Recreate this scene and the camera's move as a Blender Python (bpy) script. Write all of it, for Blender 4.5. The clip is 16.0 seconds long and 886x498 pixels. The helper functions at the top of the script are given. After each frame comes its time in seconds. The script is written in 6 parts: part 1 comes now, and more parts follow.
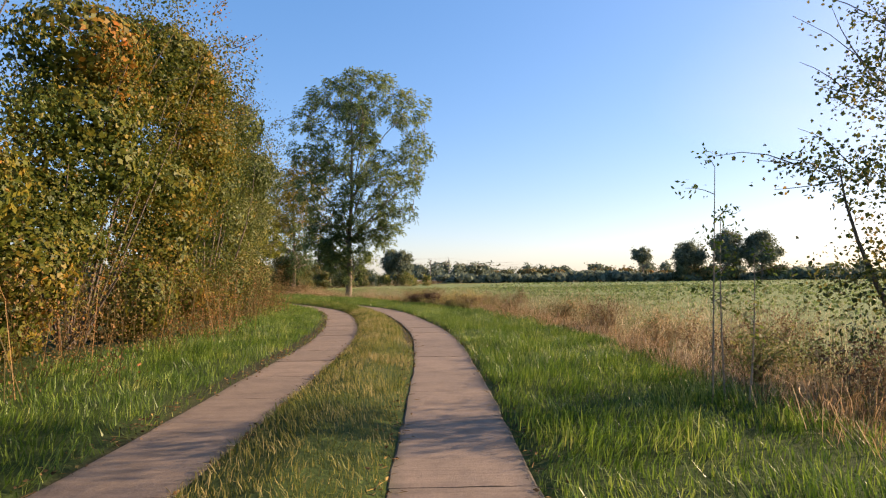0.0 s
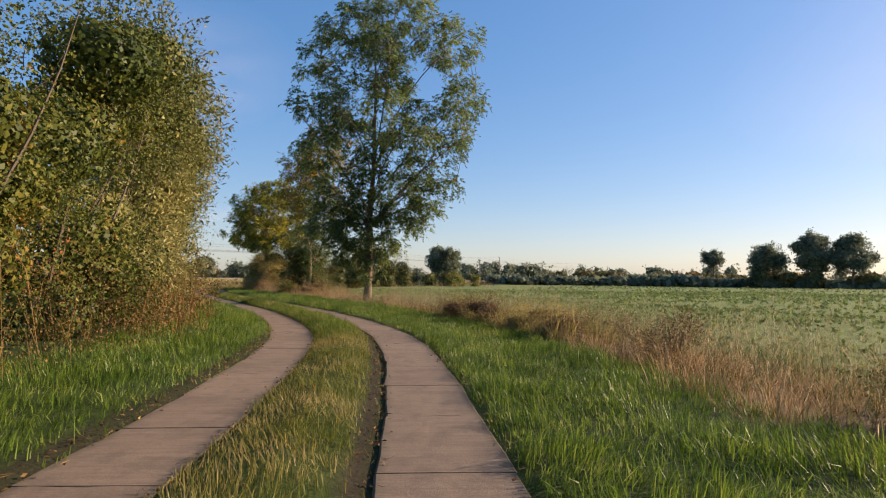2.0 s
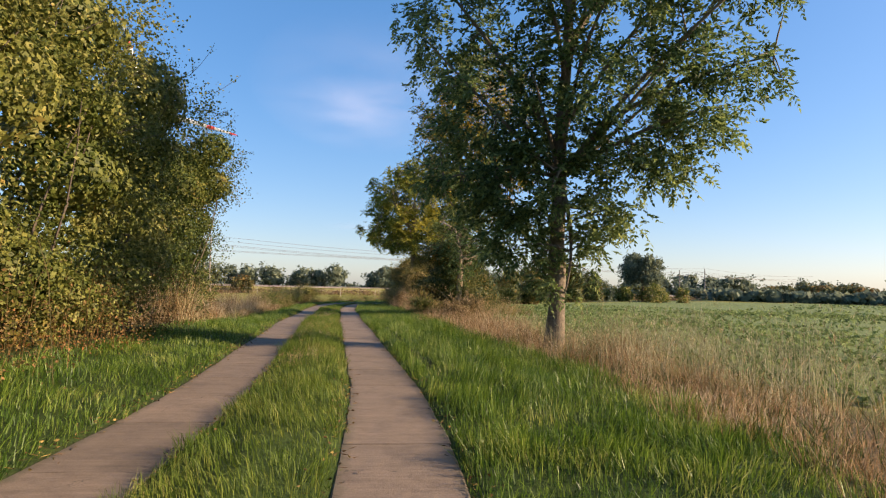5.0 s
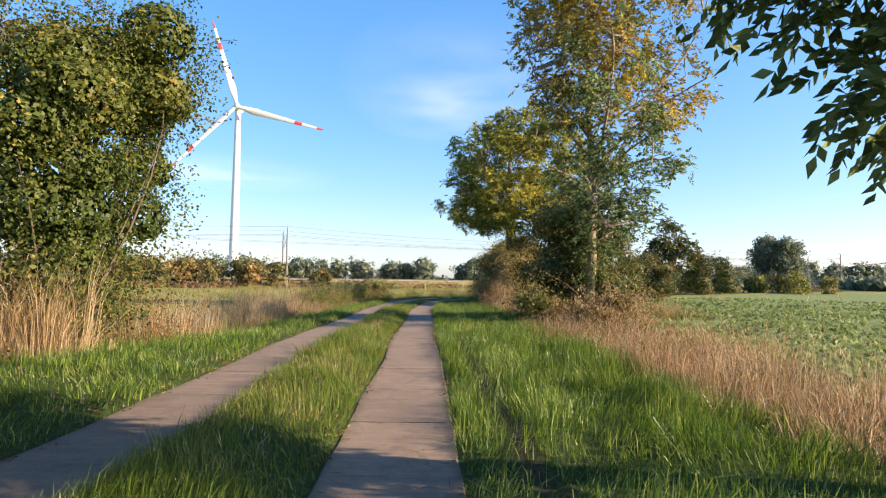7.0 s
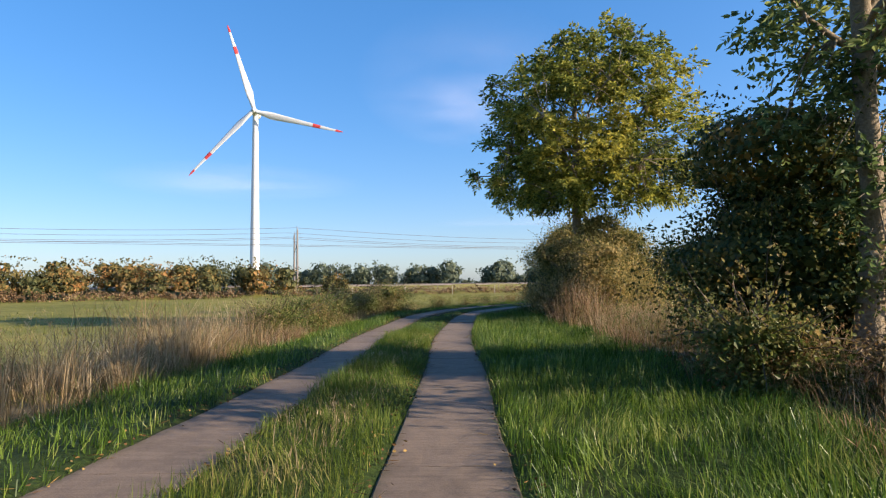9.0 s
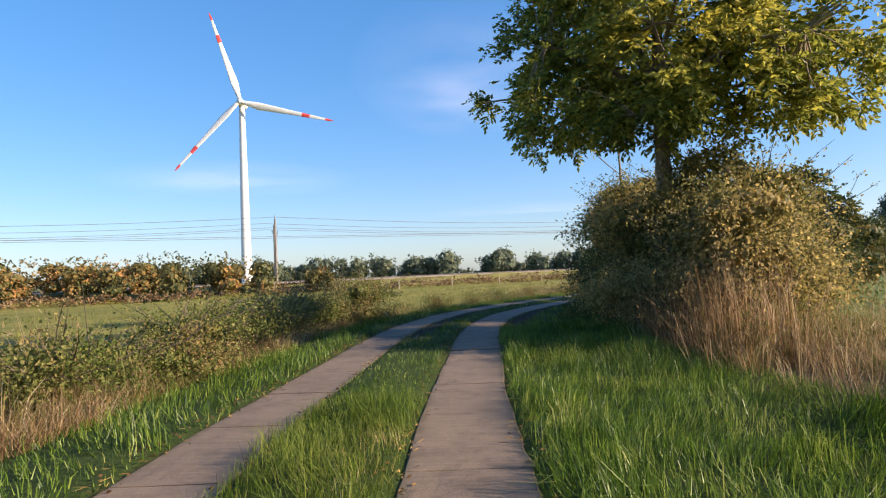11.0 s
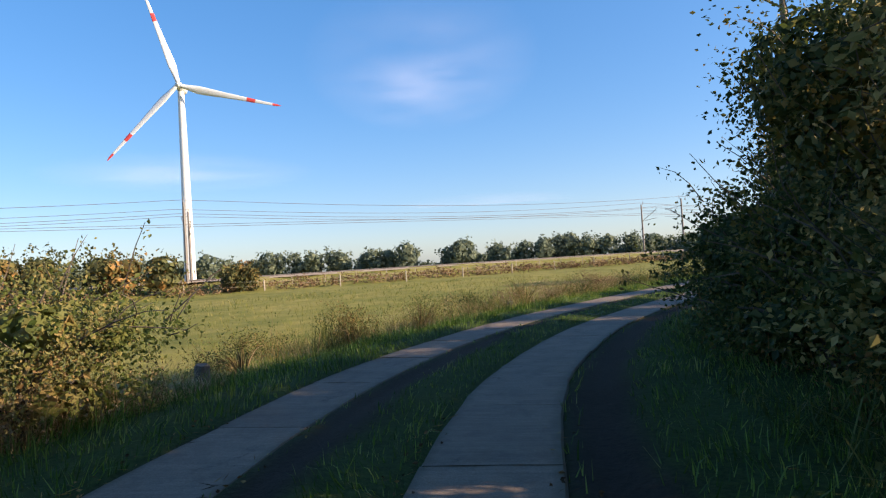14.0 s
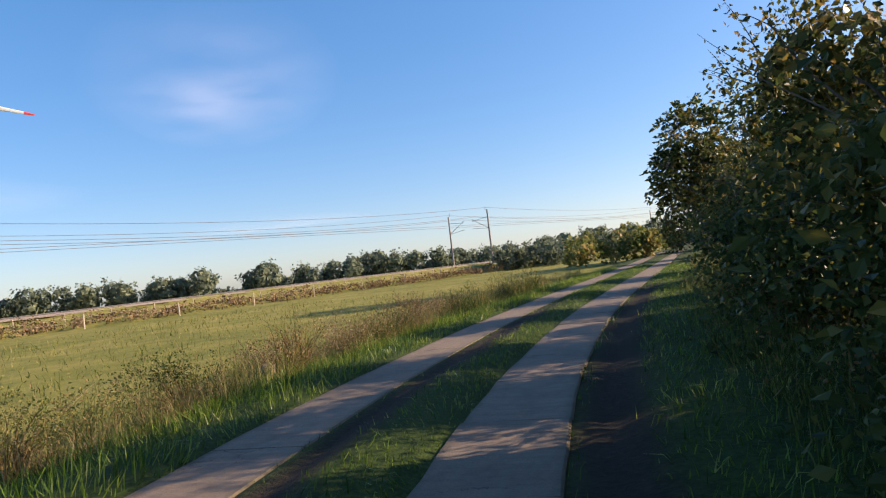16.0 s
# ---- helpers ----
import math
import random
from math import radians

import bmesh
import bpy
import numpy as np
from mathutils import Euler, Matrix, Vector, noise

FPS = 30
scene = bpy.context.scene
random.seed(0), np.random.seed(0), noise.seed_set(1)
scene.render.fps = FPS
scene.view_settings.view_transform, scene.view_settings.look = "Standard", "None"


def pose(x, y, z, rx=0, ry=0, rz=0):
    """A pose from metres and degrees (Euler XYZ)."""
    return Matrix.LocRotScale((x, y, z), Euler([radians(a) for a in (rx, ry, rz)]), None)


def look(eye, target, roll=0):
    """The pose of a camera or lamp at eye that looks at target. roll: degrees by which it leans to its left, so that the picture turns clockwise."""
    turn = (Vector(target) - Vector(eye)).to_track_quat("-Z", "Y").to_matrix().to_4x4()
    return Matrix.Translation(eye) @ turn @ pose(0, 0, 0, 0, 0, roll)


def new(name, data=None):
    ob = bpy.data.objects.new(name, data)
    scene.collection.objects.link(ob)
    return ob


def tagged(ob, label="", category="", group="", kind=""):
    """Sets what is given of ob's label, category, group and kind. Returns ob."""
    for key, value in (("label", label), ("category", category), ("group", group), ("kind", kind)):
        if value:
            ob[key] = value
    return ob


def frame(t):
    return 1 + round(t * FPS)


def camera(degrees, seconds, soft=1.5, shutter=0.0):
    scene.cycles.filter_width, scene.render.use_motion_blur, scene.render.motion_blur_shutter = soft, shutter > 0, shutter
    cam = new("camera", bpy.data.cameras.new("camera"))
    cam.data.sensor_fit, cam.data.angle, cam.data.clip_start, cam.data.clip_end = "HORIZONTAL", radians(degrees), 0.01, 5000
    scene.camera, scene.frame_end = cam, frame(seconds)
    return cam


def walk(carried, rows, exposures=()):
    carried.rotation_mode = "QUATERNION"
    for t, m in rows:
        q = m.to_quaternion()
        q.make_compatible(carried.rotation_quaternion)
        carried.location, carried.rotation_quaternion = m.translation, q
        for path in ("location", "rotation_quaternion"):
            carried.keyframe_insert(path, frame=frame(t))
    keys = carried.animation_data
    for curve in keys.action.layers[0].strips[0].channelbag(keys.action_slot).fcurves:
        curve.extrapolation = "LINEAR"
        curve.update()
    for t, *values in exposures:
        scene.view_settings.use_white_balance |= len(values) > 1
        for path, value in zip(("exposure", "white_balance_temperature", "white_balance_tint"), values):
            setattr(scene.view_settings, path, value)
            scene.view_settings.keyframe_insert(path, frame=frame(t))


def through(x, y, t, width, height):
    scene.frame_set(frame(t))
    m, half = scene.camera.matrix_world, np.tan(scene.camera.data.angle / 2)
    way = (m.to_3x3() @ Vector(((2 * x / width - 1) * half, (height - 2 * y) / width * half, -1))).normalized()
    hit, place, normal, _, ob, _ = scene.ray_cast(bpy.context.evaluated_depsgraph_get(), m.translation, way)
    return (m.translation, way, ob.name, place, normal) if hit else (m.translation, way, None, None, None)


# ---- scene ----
# seconds, stops, white balance in kelvin and tint
EXPOSURES = [(0.0, 1.31, 8100, 20), (0.5, 1.14, 8000, 19), (1.5, 0.98, 7900, 18), (2.5, 0.9, 7900, 17), (5.0, 1.15, 7650, 16), (7.5, 1.62, 7150, 14), (8.0, 1.54, 7050, 13), (8.5, 1.3, 6950, 13), (9.2, 1.02, 6500, 11), (10.0, 1.17, 6950, 12), (12.5, 1.13, 7000, 13), (14.5, 1.14, 7200, 14), (16.0, 1.12, 7450, 16)]
cam = camera(71.64, 16.0, soft=1.2)
# seconds, eye x, y, z, yaw, pitch, roll
PATH = [
    (0.0, 0.000, 0.000, 1.190, 0.00, 2.89, 0.70),
    (0.5, 0.032, 3.007, 1.205, 0.47, 2.95, 0.61),
    (1.0, 0.002, 5.926, 1.214, 1.21, 2.98, 0.44),
    (1.5, -0.087, 8.815, 1.204, 2.56, 2.96, 0.10),
    (2.0, -0.245, 11.687, 1.192, 4.58, 2.91, -0.60),
    (2.5, -0.512, 14.503, 1.179, 6.65, 3.15, -0.83),
    (3.0, -0.857, 17.407, 1.178, 8.40, 3.30, -0.82),
    (3.5, -1.393, 20.325, 1.189, 10.58, 3.53, -0.97),
    (4.0, -2.078, 23.151, 1.200, 13.62, 3.74, -1.24),
    (4.5, -2.878, 25.734, 1.236, 17.25, 3.95, -1.53),
    (5.0, -3.795, 28.167, 1.265, 21.20, 3.75, -1.44),
    (7.5, -9.557, 39.398, 1.192, 30.24, 2.91, -0.50),
    (8.0, -10.920, 41.572, 1.204, 30.78, 3.03, -0.24),
    (8.5, -12.289, 43.646, 1.209, 31.21, 3.17, -0.16),
    (9.0, -13.594, 45.687, 1.213, 31.87, 3.22, 0.66),
    (9.5, -14.824, 47.685, 1.220, 32.37, 3.18, 1.21),
    (10.0, -16.007, 49.621, 1.239, 32.40, 3.14, 1.70),
    (12.5, -21.521, 58.999, 1.259, 30.21, 1.13, 3.60),
    (13.0, -22.475, 60.822, 1.228, 28.96, 1.22, 3.15),
    (13.5, -23.365, 62.645, 1.207, 28.57, 1.36, 3.00),
    (14.0, -24.183, 64.445, 1.186, 28.07, 1.46, 3.60),
    (14.5, -24.898, 66.143, 1.191, 26.13, 1.63, 4.29),
    (15.0, -25.559, 67.947, 1.191, 22.25, 1.73, 5.37),
    (15.5, -26.010, 69.820, 1.181, 16.97, 1.80, 6.33),
    (16.0, -26.283, 71.857, 1.167, 10.40, 1.70, 6.74),
]
walk(cam, [(t, pose(x, y, z, 90 + pitch, roll, yaw)) for t, x, y, z, yaw, pitch, roll in PATH], EXPOSURES)

# ---- sky and sun ----
SUN_AZ, SUN_EL = radians(73), radians(22)      # clockwise from +y, above the horizon
sun_way = Vector((math.sin(SUN_AZ) * math.cos(SUN_EL), math.cos(SUN_AZ) * math.cos(SUN_EL), math.sin(SUN_EL)))
world = bpy.data.worlds.new("sky")
scene.world = world
world.use_nodes = True
wn = world.node_tree.nodes
sky = wn.new("ShaderNodeTexSky")
sky.sky_type, sky.sun_disc = "NISHITA", False
sky.sun_elevation, sky.sun_rotation = SUN_EL, SUN_AZ
sky.altitude, sky.air_density, sky.dust_density, sky.ozone_density = 0, 1.0, 1.0, 3.0
wn["Background"].inputs["Strength"].default_value = 0.11
deep = wn.new("ShaderNodeHueSaturation")
deep.inputs["Saturation"].default_value = 1.42
deep.inputs["Hue"].default_value = 0.5
deep.inputs["Value"].default_value = 1.5
even = wn.new("ShaderNodeGamma")
even.inputs["Gamma"].default_value = 0.64
world.node_tree.links.new(sky.outputs["Color"], even.inputs["Color"])
cool = wn.new("ShaderNodeMixRGB")
cool.blend_type, cool.inputs["Fac"].default_value, cool.inputs["Color2"].default_value = "MULTIPLY", 1.0, (0.905, 0.966, 1.13, 1)
world.node_tree.links.new(even.outputs["Color"], cool.inputs["Color1"])
world.node_tree.links.new(cool.outputs["Color"], deep.inputs["Color"])
world.node_tree.links.new(deep.outputs["Color"], wn["Background"].inputs["Color"])
sun_lamp = bpy.data.lights.new("sun", "SUN")
sun_lamp.energy, sun_lamp.angle, sun_lamp.color = 5.0, radians(0.6), (1.0, 0.845, 0.645)
sun = new("sun", sun_lamp)
sun.matrix_world = look(sun_way * 400, (0, 0, 0))


# ---- materials ----
def nodes_of(name):
    m = bpy.data.materials.new(name)
    m.use_nodes = True
    nt = m.node_tree
    return m, nt, nt.nodes, nt.links, nt.nodes["Principled BSDF"]


def ramp(nt, stops, src):
    r = nt.nodes.new("ShaderNodeValToRGB")
    el = r.color_ramp.elements
    while len(el) < len(stops):
        el.new(0.5)
    for e, (p, c) in zip(el, stops):
        e.position, e.color = p, (*c, 1)
    nt.links.new(src, r.inputs[0])
    return r.outputs[0]


def noise_tex(nt, scale, detail=4.0, rough=0.6, vector=None):
    n = nt.nodes.new("ShaderNodeTexNoise")
    n.inputs["Scale"].default_value, n.inputs["Detail"].default_value, n.inputs["Roughness"].default_value = scale, detail, rough
    if vector is None:
        g = nt.nodes.new("ShaderNodeNewGeometry")
        vector = g.outputs["Position"]
    nt.links.new(vector, n.inputs["Vector"])
    return n.outputs["Fac"]


def mix(nt, fac, a, b, mode="MIX"):
    m = nt.nodes.new("ShaderNodeMix")
    m.data_type, m.blend_type = "RGBA", mode
    for sock, v in ((m.inputs[0], fac), (m.inputs[6], a), (m.inputs[7], b)):
        if isinstance(v, (int, float)):
            sock.default_value = v
        elif isinstance(v, tuple):
            sock.default_value = (*v, 1)
        else:
            nt.links.new(v, sock)
    return m.outputs[2]


def bump(nt, height, strength, dist, target):
    b = nt.nodes.new("ShaderNodeBump")
    b.inputs["Strength"].default_value, b.inputs["Distance"].default_value = strength, dist
    nt.links.new(height, b.inputs["Height"])
    nt.links.new(b.outputs["Normal"], target.inputs["Normal"])


def math_node(nt, op, a, b=None):
    n = nt.nodes.new("ShaderNodeMath")
    n.operation = op
    n.use_clamp = False
    for sock, v in zip(n.inputs, (a, b)):
        if v is None:
            continue
        if isinstance(v, (int, float)):
            sock.default_value = v
        else:
            nt.links.new(v, sock)
    return n.outputs[0]


def leaf_mat(name, stops, patch=0.6, spread=0.45, through=0.35, rough=0.5, gloss=0.2):
    """Leaves: the hue drifts over the plant in patches and from leaf to leaf; some light shines through."""
    m, nt, N, L, p = nodes_of(name)
    geo = N.new("ShaderNodeNewGeometry")
    big = noise_tex(nt, patch, 3, 0.65)
    stretch = math_node(nt, "MULTIPLY_ADD", big, 1.9)
    stretch.node.inputs[2].default_value = -0.5
    leafwise = math_node(nt, "MULTIPLY_ADD", geo.outputs["Random Per Island"], spread)
    leafwise.node.inputs[2].default_value = -spread / 2
    col = ramp(nt, stops, math_node(nt, "ADD", stretch, leafwise))
    hsv = N.new("ShaderNodeHueSaturation")
    L.new(col, hsv.inputs["Color"])
    v = math_node(nt, "MULTIPLY_ADD", geo.outputs["Random Per Island"], 0.4)
    v.node.inputs[2].default_value = 0.58
    L.new(v, hsv.inputs["Value"])
    L.new(hsv.outputs[0], p.inputs["Base Color"])
    p.inputs["Roughness"].default_value = rough
    p.inputs["Specular IOR Level"].default_value = gloss
    tr = N.new("ShaderNodeBsdfTranslucent")
    L.new(hsv.outputs[0], tr.inputs["Color"])
    mx = N.new("ShaderNodeMixShader")
    mx.inputs[0].default_value = through
    L.new(p.outputs[0], mx.inputs[1])
    L.new(tr.outputs[0], mx.inputs[2])
    L.new(mx.outputs[0], N["Material Output"].inputs["Surface"])
    return m


def plain_mat(name, a, b, scale=4.0, rough=0.7, fine=60.0, relief=0.004, metal=0.0):
    m, nt, N, L, p = nodes_of(name)
    n1, n2 = noise_tex(nt, scale, 5), noise_tex(nt, fine, 3)
    c = mix(nt, n1, a, b)
    c = mix(nt, 0.35, c, ramp(nt, [(0.3, tuple(v * 0.6 for v in a)), (0.7, tuple(min(1, v * 1.25) for v in b))], n2))
    L.new(c, p.inputs["Base Color"])
    p.inputs["Roughness"].default_value, p.inputs["Metallic"].default_value = rough, metal
    bump(nt, n2, 0.6, relief, p)
    return m


def concrete_mat():
    """Worn concrete; the attribute 'lay' holds the place along and across the strip, for the brushed finish and the dirty edges."""
    m, nt, N, L, p = nodes_of("worn_concrete")
    info = N.new("ShaderNodeObjectInfo")
    big, mid, fine = noise_tex(nt, 0.9, 5, 0.7), noise_tex(nt, 6, 5, 0.7), noise_tex(nt, 75, 4, 0.75)
    lay = N.new("ShaderNodeAttribute")
    lay.attribute_name = "lay"
    stretch = N.new("ShaderNodeVectorMath")
    stretch.operation = "MULTIPLY"
    L.new(lay.outputs["Vector"], stretch.inputs[0])
    stretch.inputs[1].default_value = (1.0, 0.06, 1.0)
    broom = noise_tex(nt, 26, 4, 0.7, stretch.outputs[0])
    streak = noise_tex(nt, 5, 5, 0.75, stretch.outputs[0])
    c = ramp(nt, [(0.3, (0.130, 0.087, 0.060)), (0.55, (0.189, 0.132, 0.092)), (0.75, (0.250, 0.181, 0.128))], mid)
    c = mix(nt, 0.45, c, ramp(nt, [(0.38, (0.092, 0.065, 0.046)), (0.62, (0.259, 0.185, 0.130))], big))
    c = mix(nt, 0.4, c, ramp(nt, [(0.3, (0.092, 0.065, 0.048)), (0.5, (0.185, 0.132, 0.092)), (0.7, (0.277, 0.208, 0.154))], streak))
    c = mix(nt, 0.5, c, ramp(nt, [(0.35, (0.065, 0.047, 0.037)), (0.5, (0.189, 0.132, 0.092)), (0.72, (0.332, 0.253, 0.185))], fine))
    c = mix(nt, 0.25, c, ramp(nt, [(0.36, (0.074, 0.055, 0.042)), (0.64, (0.277, 0.204, 0.150))], broom))
    vor = N.new("ShaderNodeTexVoronoi")
    vor.feature = "DISTANCE_TO_EDGE"
    vor.inputs["Scale"].default_value = 0.75
    geo = N.new("ShaderNodeNewGeometry")
    wav = N.new("ShaderNodeVectorMath")
    wav.operation = "MULTIPLY_ADD"
    L.new(N[mid.node.name].outputs["Color"], wav.inputs[0])
    wav.inputs[1].default_value = (0.35, 0.35, 0.35)
    L.new(geo.outputs["Position"], wav.inputs[2])
    L.new(wav.outputs[0], vor.inputs["Vector"])
    crack = ramp(nt, [(0.0, (1, 1, 1)), (0.008, (0, 0, 0))], vor.outputs["Distance"])
    patchy = ramp(nt, [(0.52, (0, 0, 0)), (0.6, (1, 1, 1))], big)
    c = mix(nt, mix(nt, 1.0, crack, patchy, "MULTIPLY"), c, (0.037, 0.027, 0.019))
    stain = ramp(nt, [(0.47, (0, 0, 0)), (0.66, (0.65, 0.65, 0.65))], noise_tex(nt, 2.6, 6, 0.78))
    c = mix(nt, stain, c, (0.092, 0.065, 0.046))
    sep = N.new("ShaderNodeSeparateXYZ")
    L.new(lay.outputs["Vector"], sep.inputs[0])
    rim = math_node(nt, "ADD", math_node(nt, "ABSOLUTE", sep.outputs["Y"]), math_node(nt, "MULTIPLY", mid, 0.22))
    moss = ramp(nt, [(0.46, (0, 0, 0)), (0.56, (0.75, 0.75, 0.75))], rim)
    c = mix(nt, moss, c, (0.069, 0.060, 0.032))
    hsv = N.new("ShaderNodeHueSaturation")
    L.new(c, hsv.inputs["Color"])
    v = math_node(nt, "MULTIPLY_ADD", info.outputs["Random"], 0.22)
    v.node.inputs[2].default_value = 0.86
    L.new(v, hsv.inputs["Value"])
    L.new(hsv.outputs[0], p.inputs["Base Color"])
    p.inputs["Roughness"].default_value = 0.85
    bump(nt, math_node(nt, "ADD", math_node(nt, "ADD", fine, mid), broom), 0.7, 0.005, p)
    return m


def ground_mat():
    """One land sheet; the attribute 'cover' weighs verge (r), ploughed field (g) and bare rut soil (b) over meadow."""
    m, nt, N, L, p = nodes_of("land")
    at = N.new("ShaderNodeAttribute")
    at.attribute_name = "cover"
    sep = N.new("ShaderNodeSeparateColor")
    L.new(at.outputs["Color"], sep.inputs[0])
    big, mid, fine = noise_tex(nt, 0.06, 5, 0.6), noise_tex(nt, 1.4, 5, 0.7), noise_tex(nt, 22, 4, 0.7)
    tufts = noise_tex(nt, 0.45, 6, 0.75)
    meadow = ramp(nt, [(0.36, (0.075, 0.09, 0.016)), (0.47, (0.175, 0.172, 0.034)), (0.58, (0.34, 0.275, 0.08))], mix(nt, 0.55, big, tufts))
    meadow = mix(nt, 0.5, meadow, ramp(nt, [(0.38, (0.04, 0.062, 0.01)), (0.62, (0.24, 0.215, 0.058))], mix(nt, 0.45, fine, mid)))
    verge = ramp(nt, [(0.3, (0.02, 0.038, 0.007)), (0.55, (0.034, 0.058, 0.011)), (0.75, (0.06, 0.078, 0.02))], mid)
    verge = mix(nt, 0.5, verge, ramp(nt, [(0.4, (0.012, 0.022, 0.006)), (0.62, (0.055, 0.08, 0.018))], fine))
    straw = ramp(nt, [(0.36, (0.07, 0.05, 0.028)), (0.5, (0.17, 0.115, 0.062)), (0.64, (0.28, 0.2, 0.115))], mix(nt, 0.6, mid, fine))
    field = ramp(nt, [(0.36, (0.05, 0.06, 0.022)), (0.48, (0.125, 0.165, 0.056)), (0.6, (0.2, 0.245, 0.085))], mix(nt, 0.7, mid, noise_tex(nt, 8.0, 4, 0.75)))
    rut = ramp(nt, [(0.3, (0.012, 0.009, 0.006)), (0.6, (0.032, 0.024, 0.017)), (0.8, (0.085, 0.066, 0.048))], mix(nt, 0.6, mid, fine))
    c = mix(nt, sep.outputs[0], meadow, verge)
    c = mix(nt, sep.outputs[1], c, field)
    c = mix(nt, at.outputs["Alpha"], c, straw)
    c = mix(nt, sep.outputs[2], c, rut)
    L.new(c, p.inputs["Base Color"])
    p.inputs["Roughness"].default_value = 0.95
    p.inputs["Specular IOR Level"].default_value = 0.15
    bump(nt, mix(nt, 0.5, mid, fine), 0.8, 0.05, p)
    return m


M_CONCRETE = concrete_mat()
M_LAND = ground_mat()
G1, G2, G3 = (0.055, 0.12, 0.014), (0.12, 0.212, 0.026), (0.238, 0.318, 0.055)
M_GRASS = leaf_mat("verge_grass", [(0.1, G1), (0.45, G2), (0.78, G3), (1.0, (0.38, 0.38, 0.12))], 1.3, 0.7, 0.42, 0.42, 0.35)
M_MEDIAN = leaf_mat("median_grass", [(0.1, (0.085, 0.145, 0.018)), (0.5, (0.15, 0.215, 0.032)), (0.8, (0.26, 0.27, 0.065)), (0.97, (0.42, 0.34, 0.16))], 0.8, 0.6, 0.35, 0.5)
M_MEDIAN_DRY = leaf_mat("olive_brown_median_grass", [(0.1, (0.11, 0.145, 0.025)), (0.42, (0.22, 0.225, 0.048)), (0.7, (0.35, 0.29, 0.09)), (0.95, (0.5, 0.38, 0.18))], 0.8, 0.7, 0.4, 0.5)
M_STRAW = leaf_mat("dry_straw", [(0.1, (0.3, 0.2, 0.1)), (0.4, (0.48, 0.34, 0.18)), (0.7, (0.64, 0.48, 0.28)), (0.95, (0.72, 0.58, 0.38))], 0.4, 0.7, 0.48, 0.7)
M_RUSSET = leaf_mat("russet_dry_grass", [(0.08, (0.13, 0.1, 0.04)), (0.3, (0.28, 0.16, 0.08)), (0.55, (0.44, 0.28, 0.15)), (0.8, (0.57, 0.41, 0.25)), (0.97, (0.68, 0.55, 0.38))], 0.7, 0.8, 0.48, 0.7)
M_MEADOW = leaf_mat("meadow_blades", [(0.1, (0.13, 0.165, 0.03)), (0.45, (0.22, 0.23, 0.05)), (0.75, (0.36, 0.31, 0.1)), (0.95, (0.48, 0.38, 0.16))], 0.25, 0.6, 0.35, 0.6)
M_WEED = leaf_mat("weeds", [(0.1, (0.05, 0.08, 0.015)), (0.5, (0.12, 0.15, 0.035)), (0.75, (0.2, 0.17, 0.05)), (0.95, (0.28, 0.16, 0.06))], 0.5, 0.6, 0.3)
M_HEDGE = leaf_mat("hedge_leaves", [(0.12, (0.065, 0.1, 0.016)), (0.42, (0.15, 0.16, 0.024)), (0.65, (0.25, 0.18, 0.03)), (0.82, (0.38, 0.18, 0.03)), (0.98, (0.5, 0.15, 0.03))], 0.45, 0.5, 0.35)
M_HEDGE_LOW = leaf_mat("hedge_foot_leaves", [(0.1, (0.09, 0.08, 0.024)), (0.45, (0.19, 0.12, 0.042)), (0.75, (0.29, 0.155, 0.058)), (0.95, (0.34, 0.11, 0.04))], 0.5, 0.6, 0.25, 0.65)
M_HEDGE_PALE = leaf_mat("willow_leaves", [(0.1, (0.14, 0.165, 0.05)), (0.5, (0.29, 0.285, 0.1)), (0.9, (0.47, 0.4, 0.17))], 0.6, 0.6, 0.35)
M_ASH = leaf_mat("ash_leaves", [(0.1, (0.085, 0.135, 0.05)), (0.5, (0.17, 0.235, 0.08)), (0.9, (0.35, 0.39, 0.13))], 0.3, 0.6, 0.5)
M_YELLOW = leaf_mat("yellowing_leaves", [(0.1, (0.1, 0.13, 0.034)), (0.36, (0.22, 0.2, 0.05)), (0.6, (0.42, 0.3, 0.05)), (0.92, (0.66, 0.45, 0.04))], 0.5, 0.35, 0.45)
M_MAPLE = leaf_mat("maple_leaves", [(0.1, (0.13, 0.17, 0.036)), (0.45, (0.3, 0.32, 0.06)), (0.85, (0.58, 0.5, 0.09))], 0.3, 0.55, 0.5)
M_DARKBUSH = leaf_mat("dark_bush_leaves", [(0.1, (0.045, 0.075, 0.022)), (0.5, (0.095, 0.12, 0.032)), (0.75, (0.2, 0.165, 0.042)), (0.97, (0.34, 0.2, 0.05))], 0.5, 0.6, 0.38)
M_BROWNBUSH = leaf_mat("brown_bush_leaves", [(0.1, (0.17, 0.185, 0.06)), (0.5, (0.36, 0.3, 0.105)), (0.9, (0.56, 0.4, 0.16))], 0.5, 0.6, 0.58)
# distance haze is mixed into these leaf colours: paler and greyer than the trees
M_FAR_HAZED = leaf_mat("hazed_far_foliage", [(0.1, (0.13, 0.17, 0.125)), (0.5, (0.2, 0.24, 0.165)), (0.9, (0.3, 0.32, 0.2))], 0.3, 0.45, 0.4, 0.8)
M_FARBROWN = leaf_mat("far_autumn_foliage", [(0.1, (0.08, 0.1, 0.044)), (0.42, (0.16, 0.155, 0.06)), (0.66, (0.27, 0.185, 0.065)), (0.9, (0.42, 0.21, 0.075))], 0.16, 0.5, 0.25, 0.8)
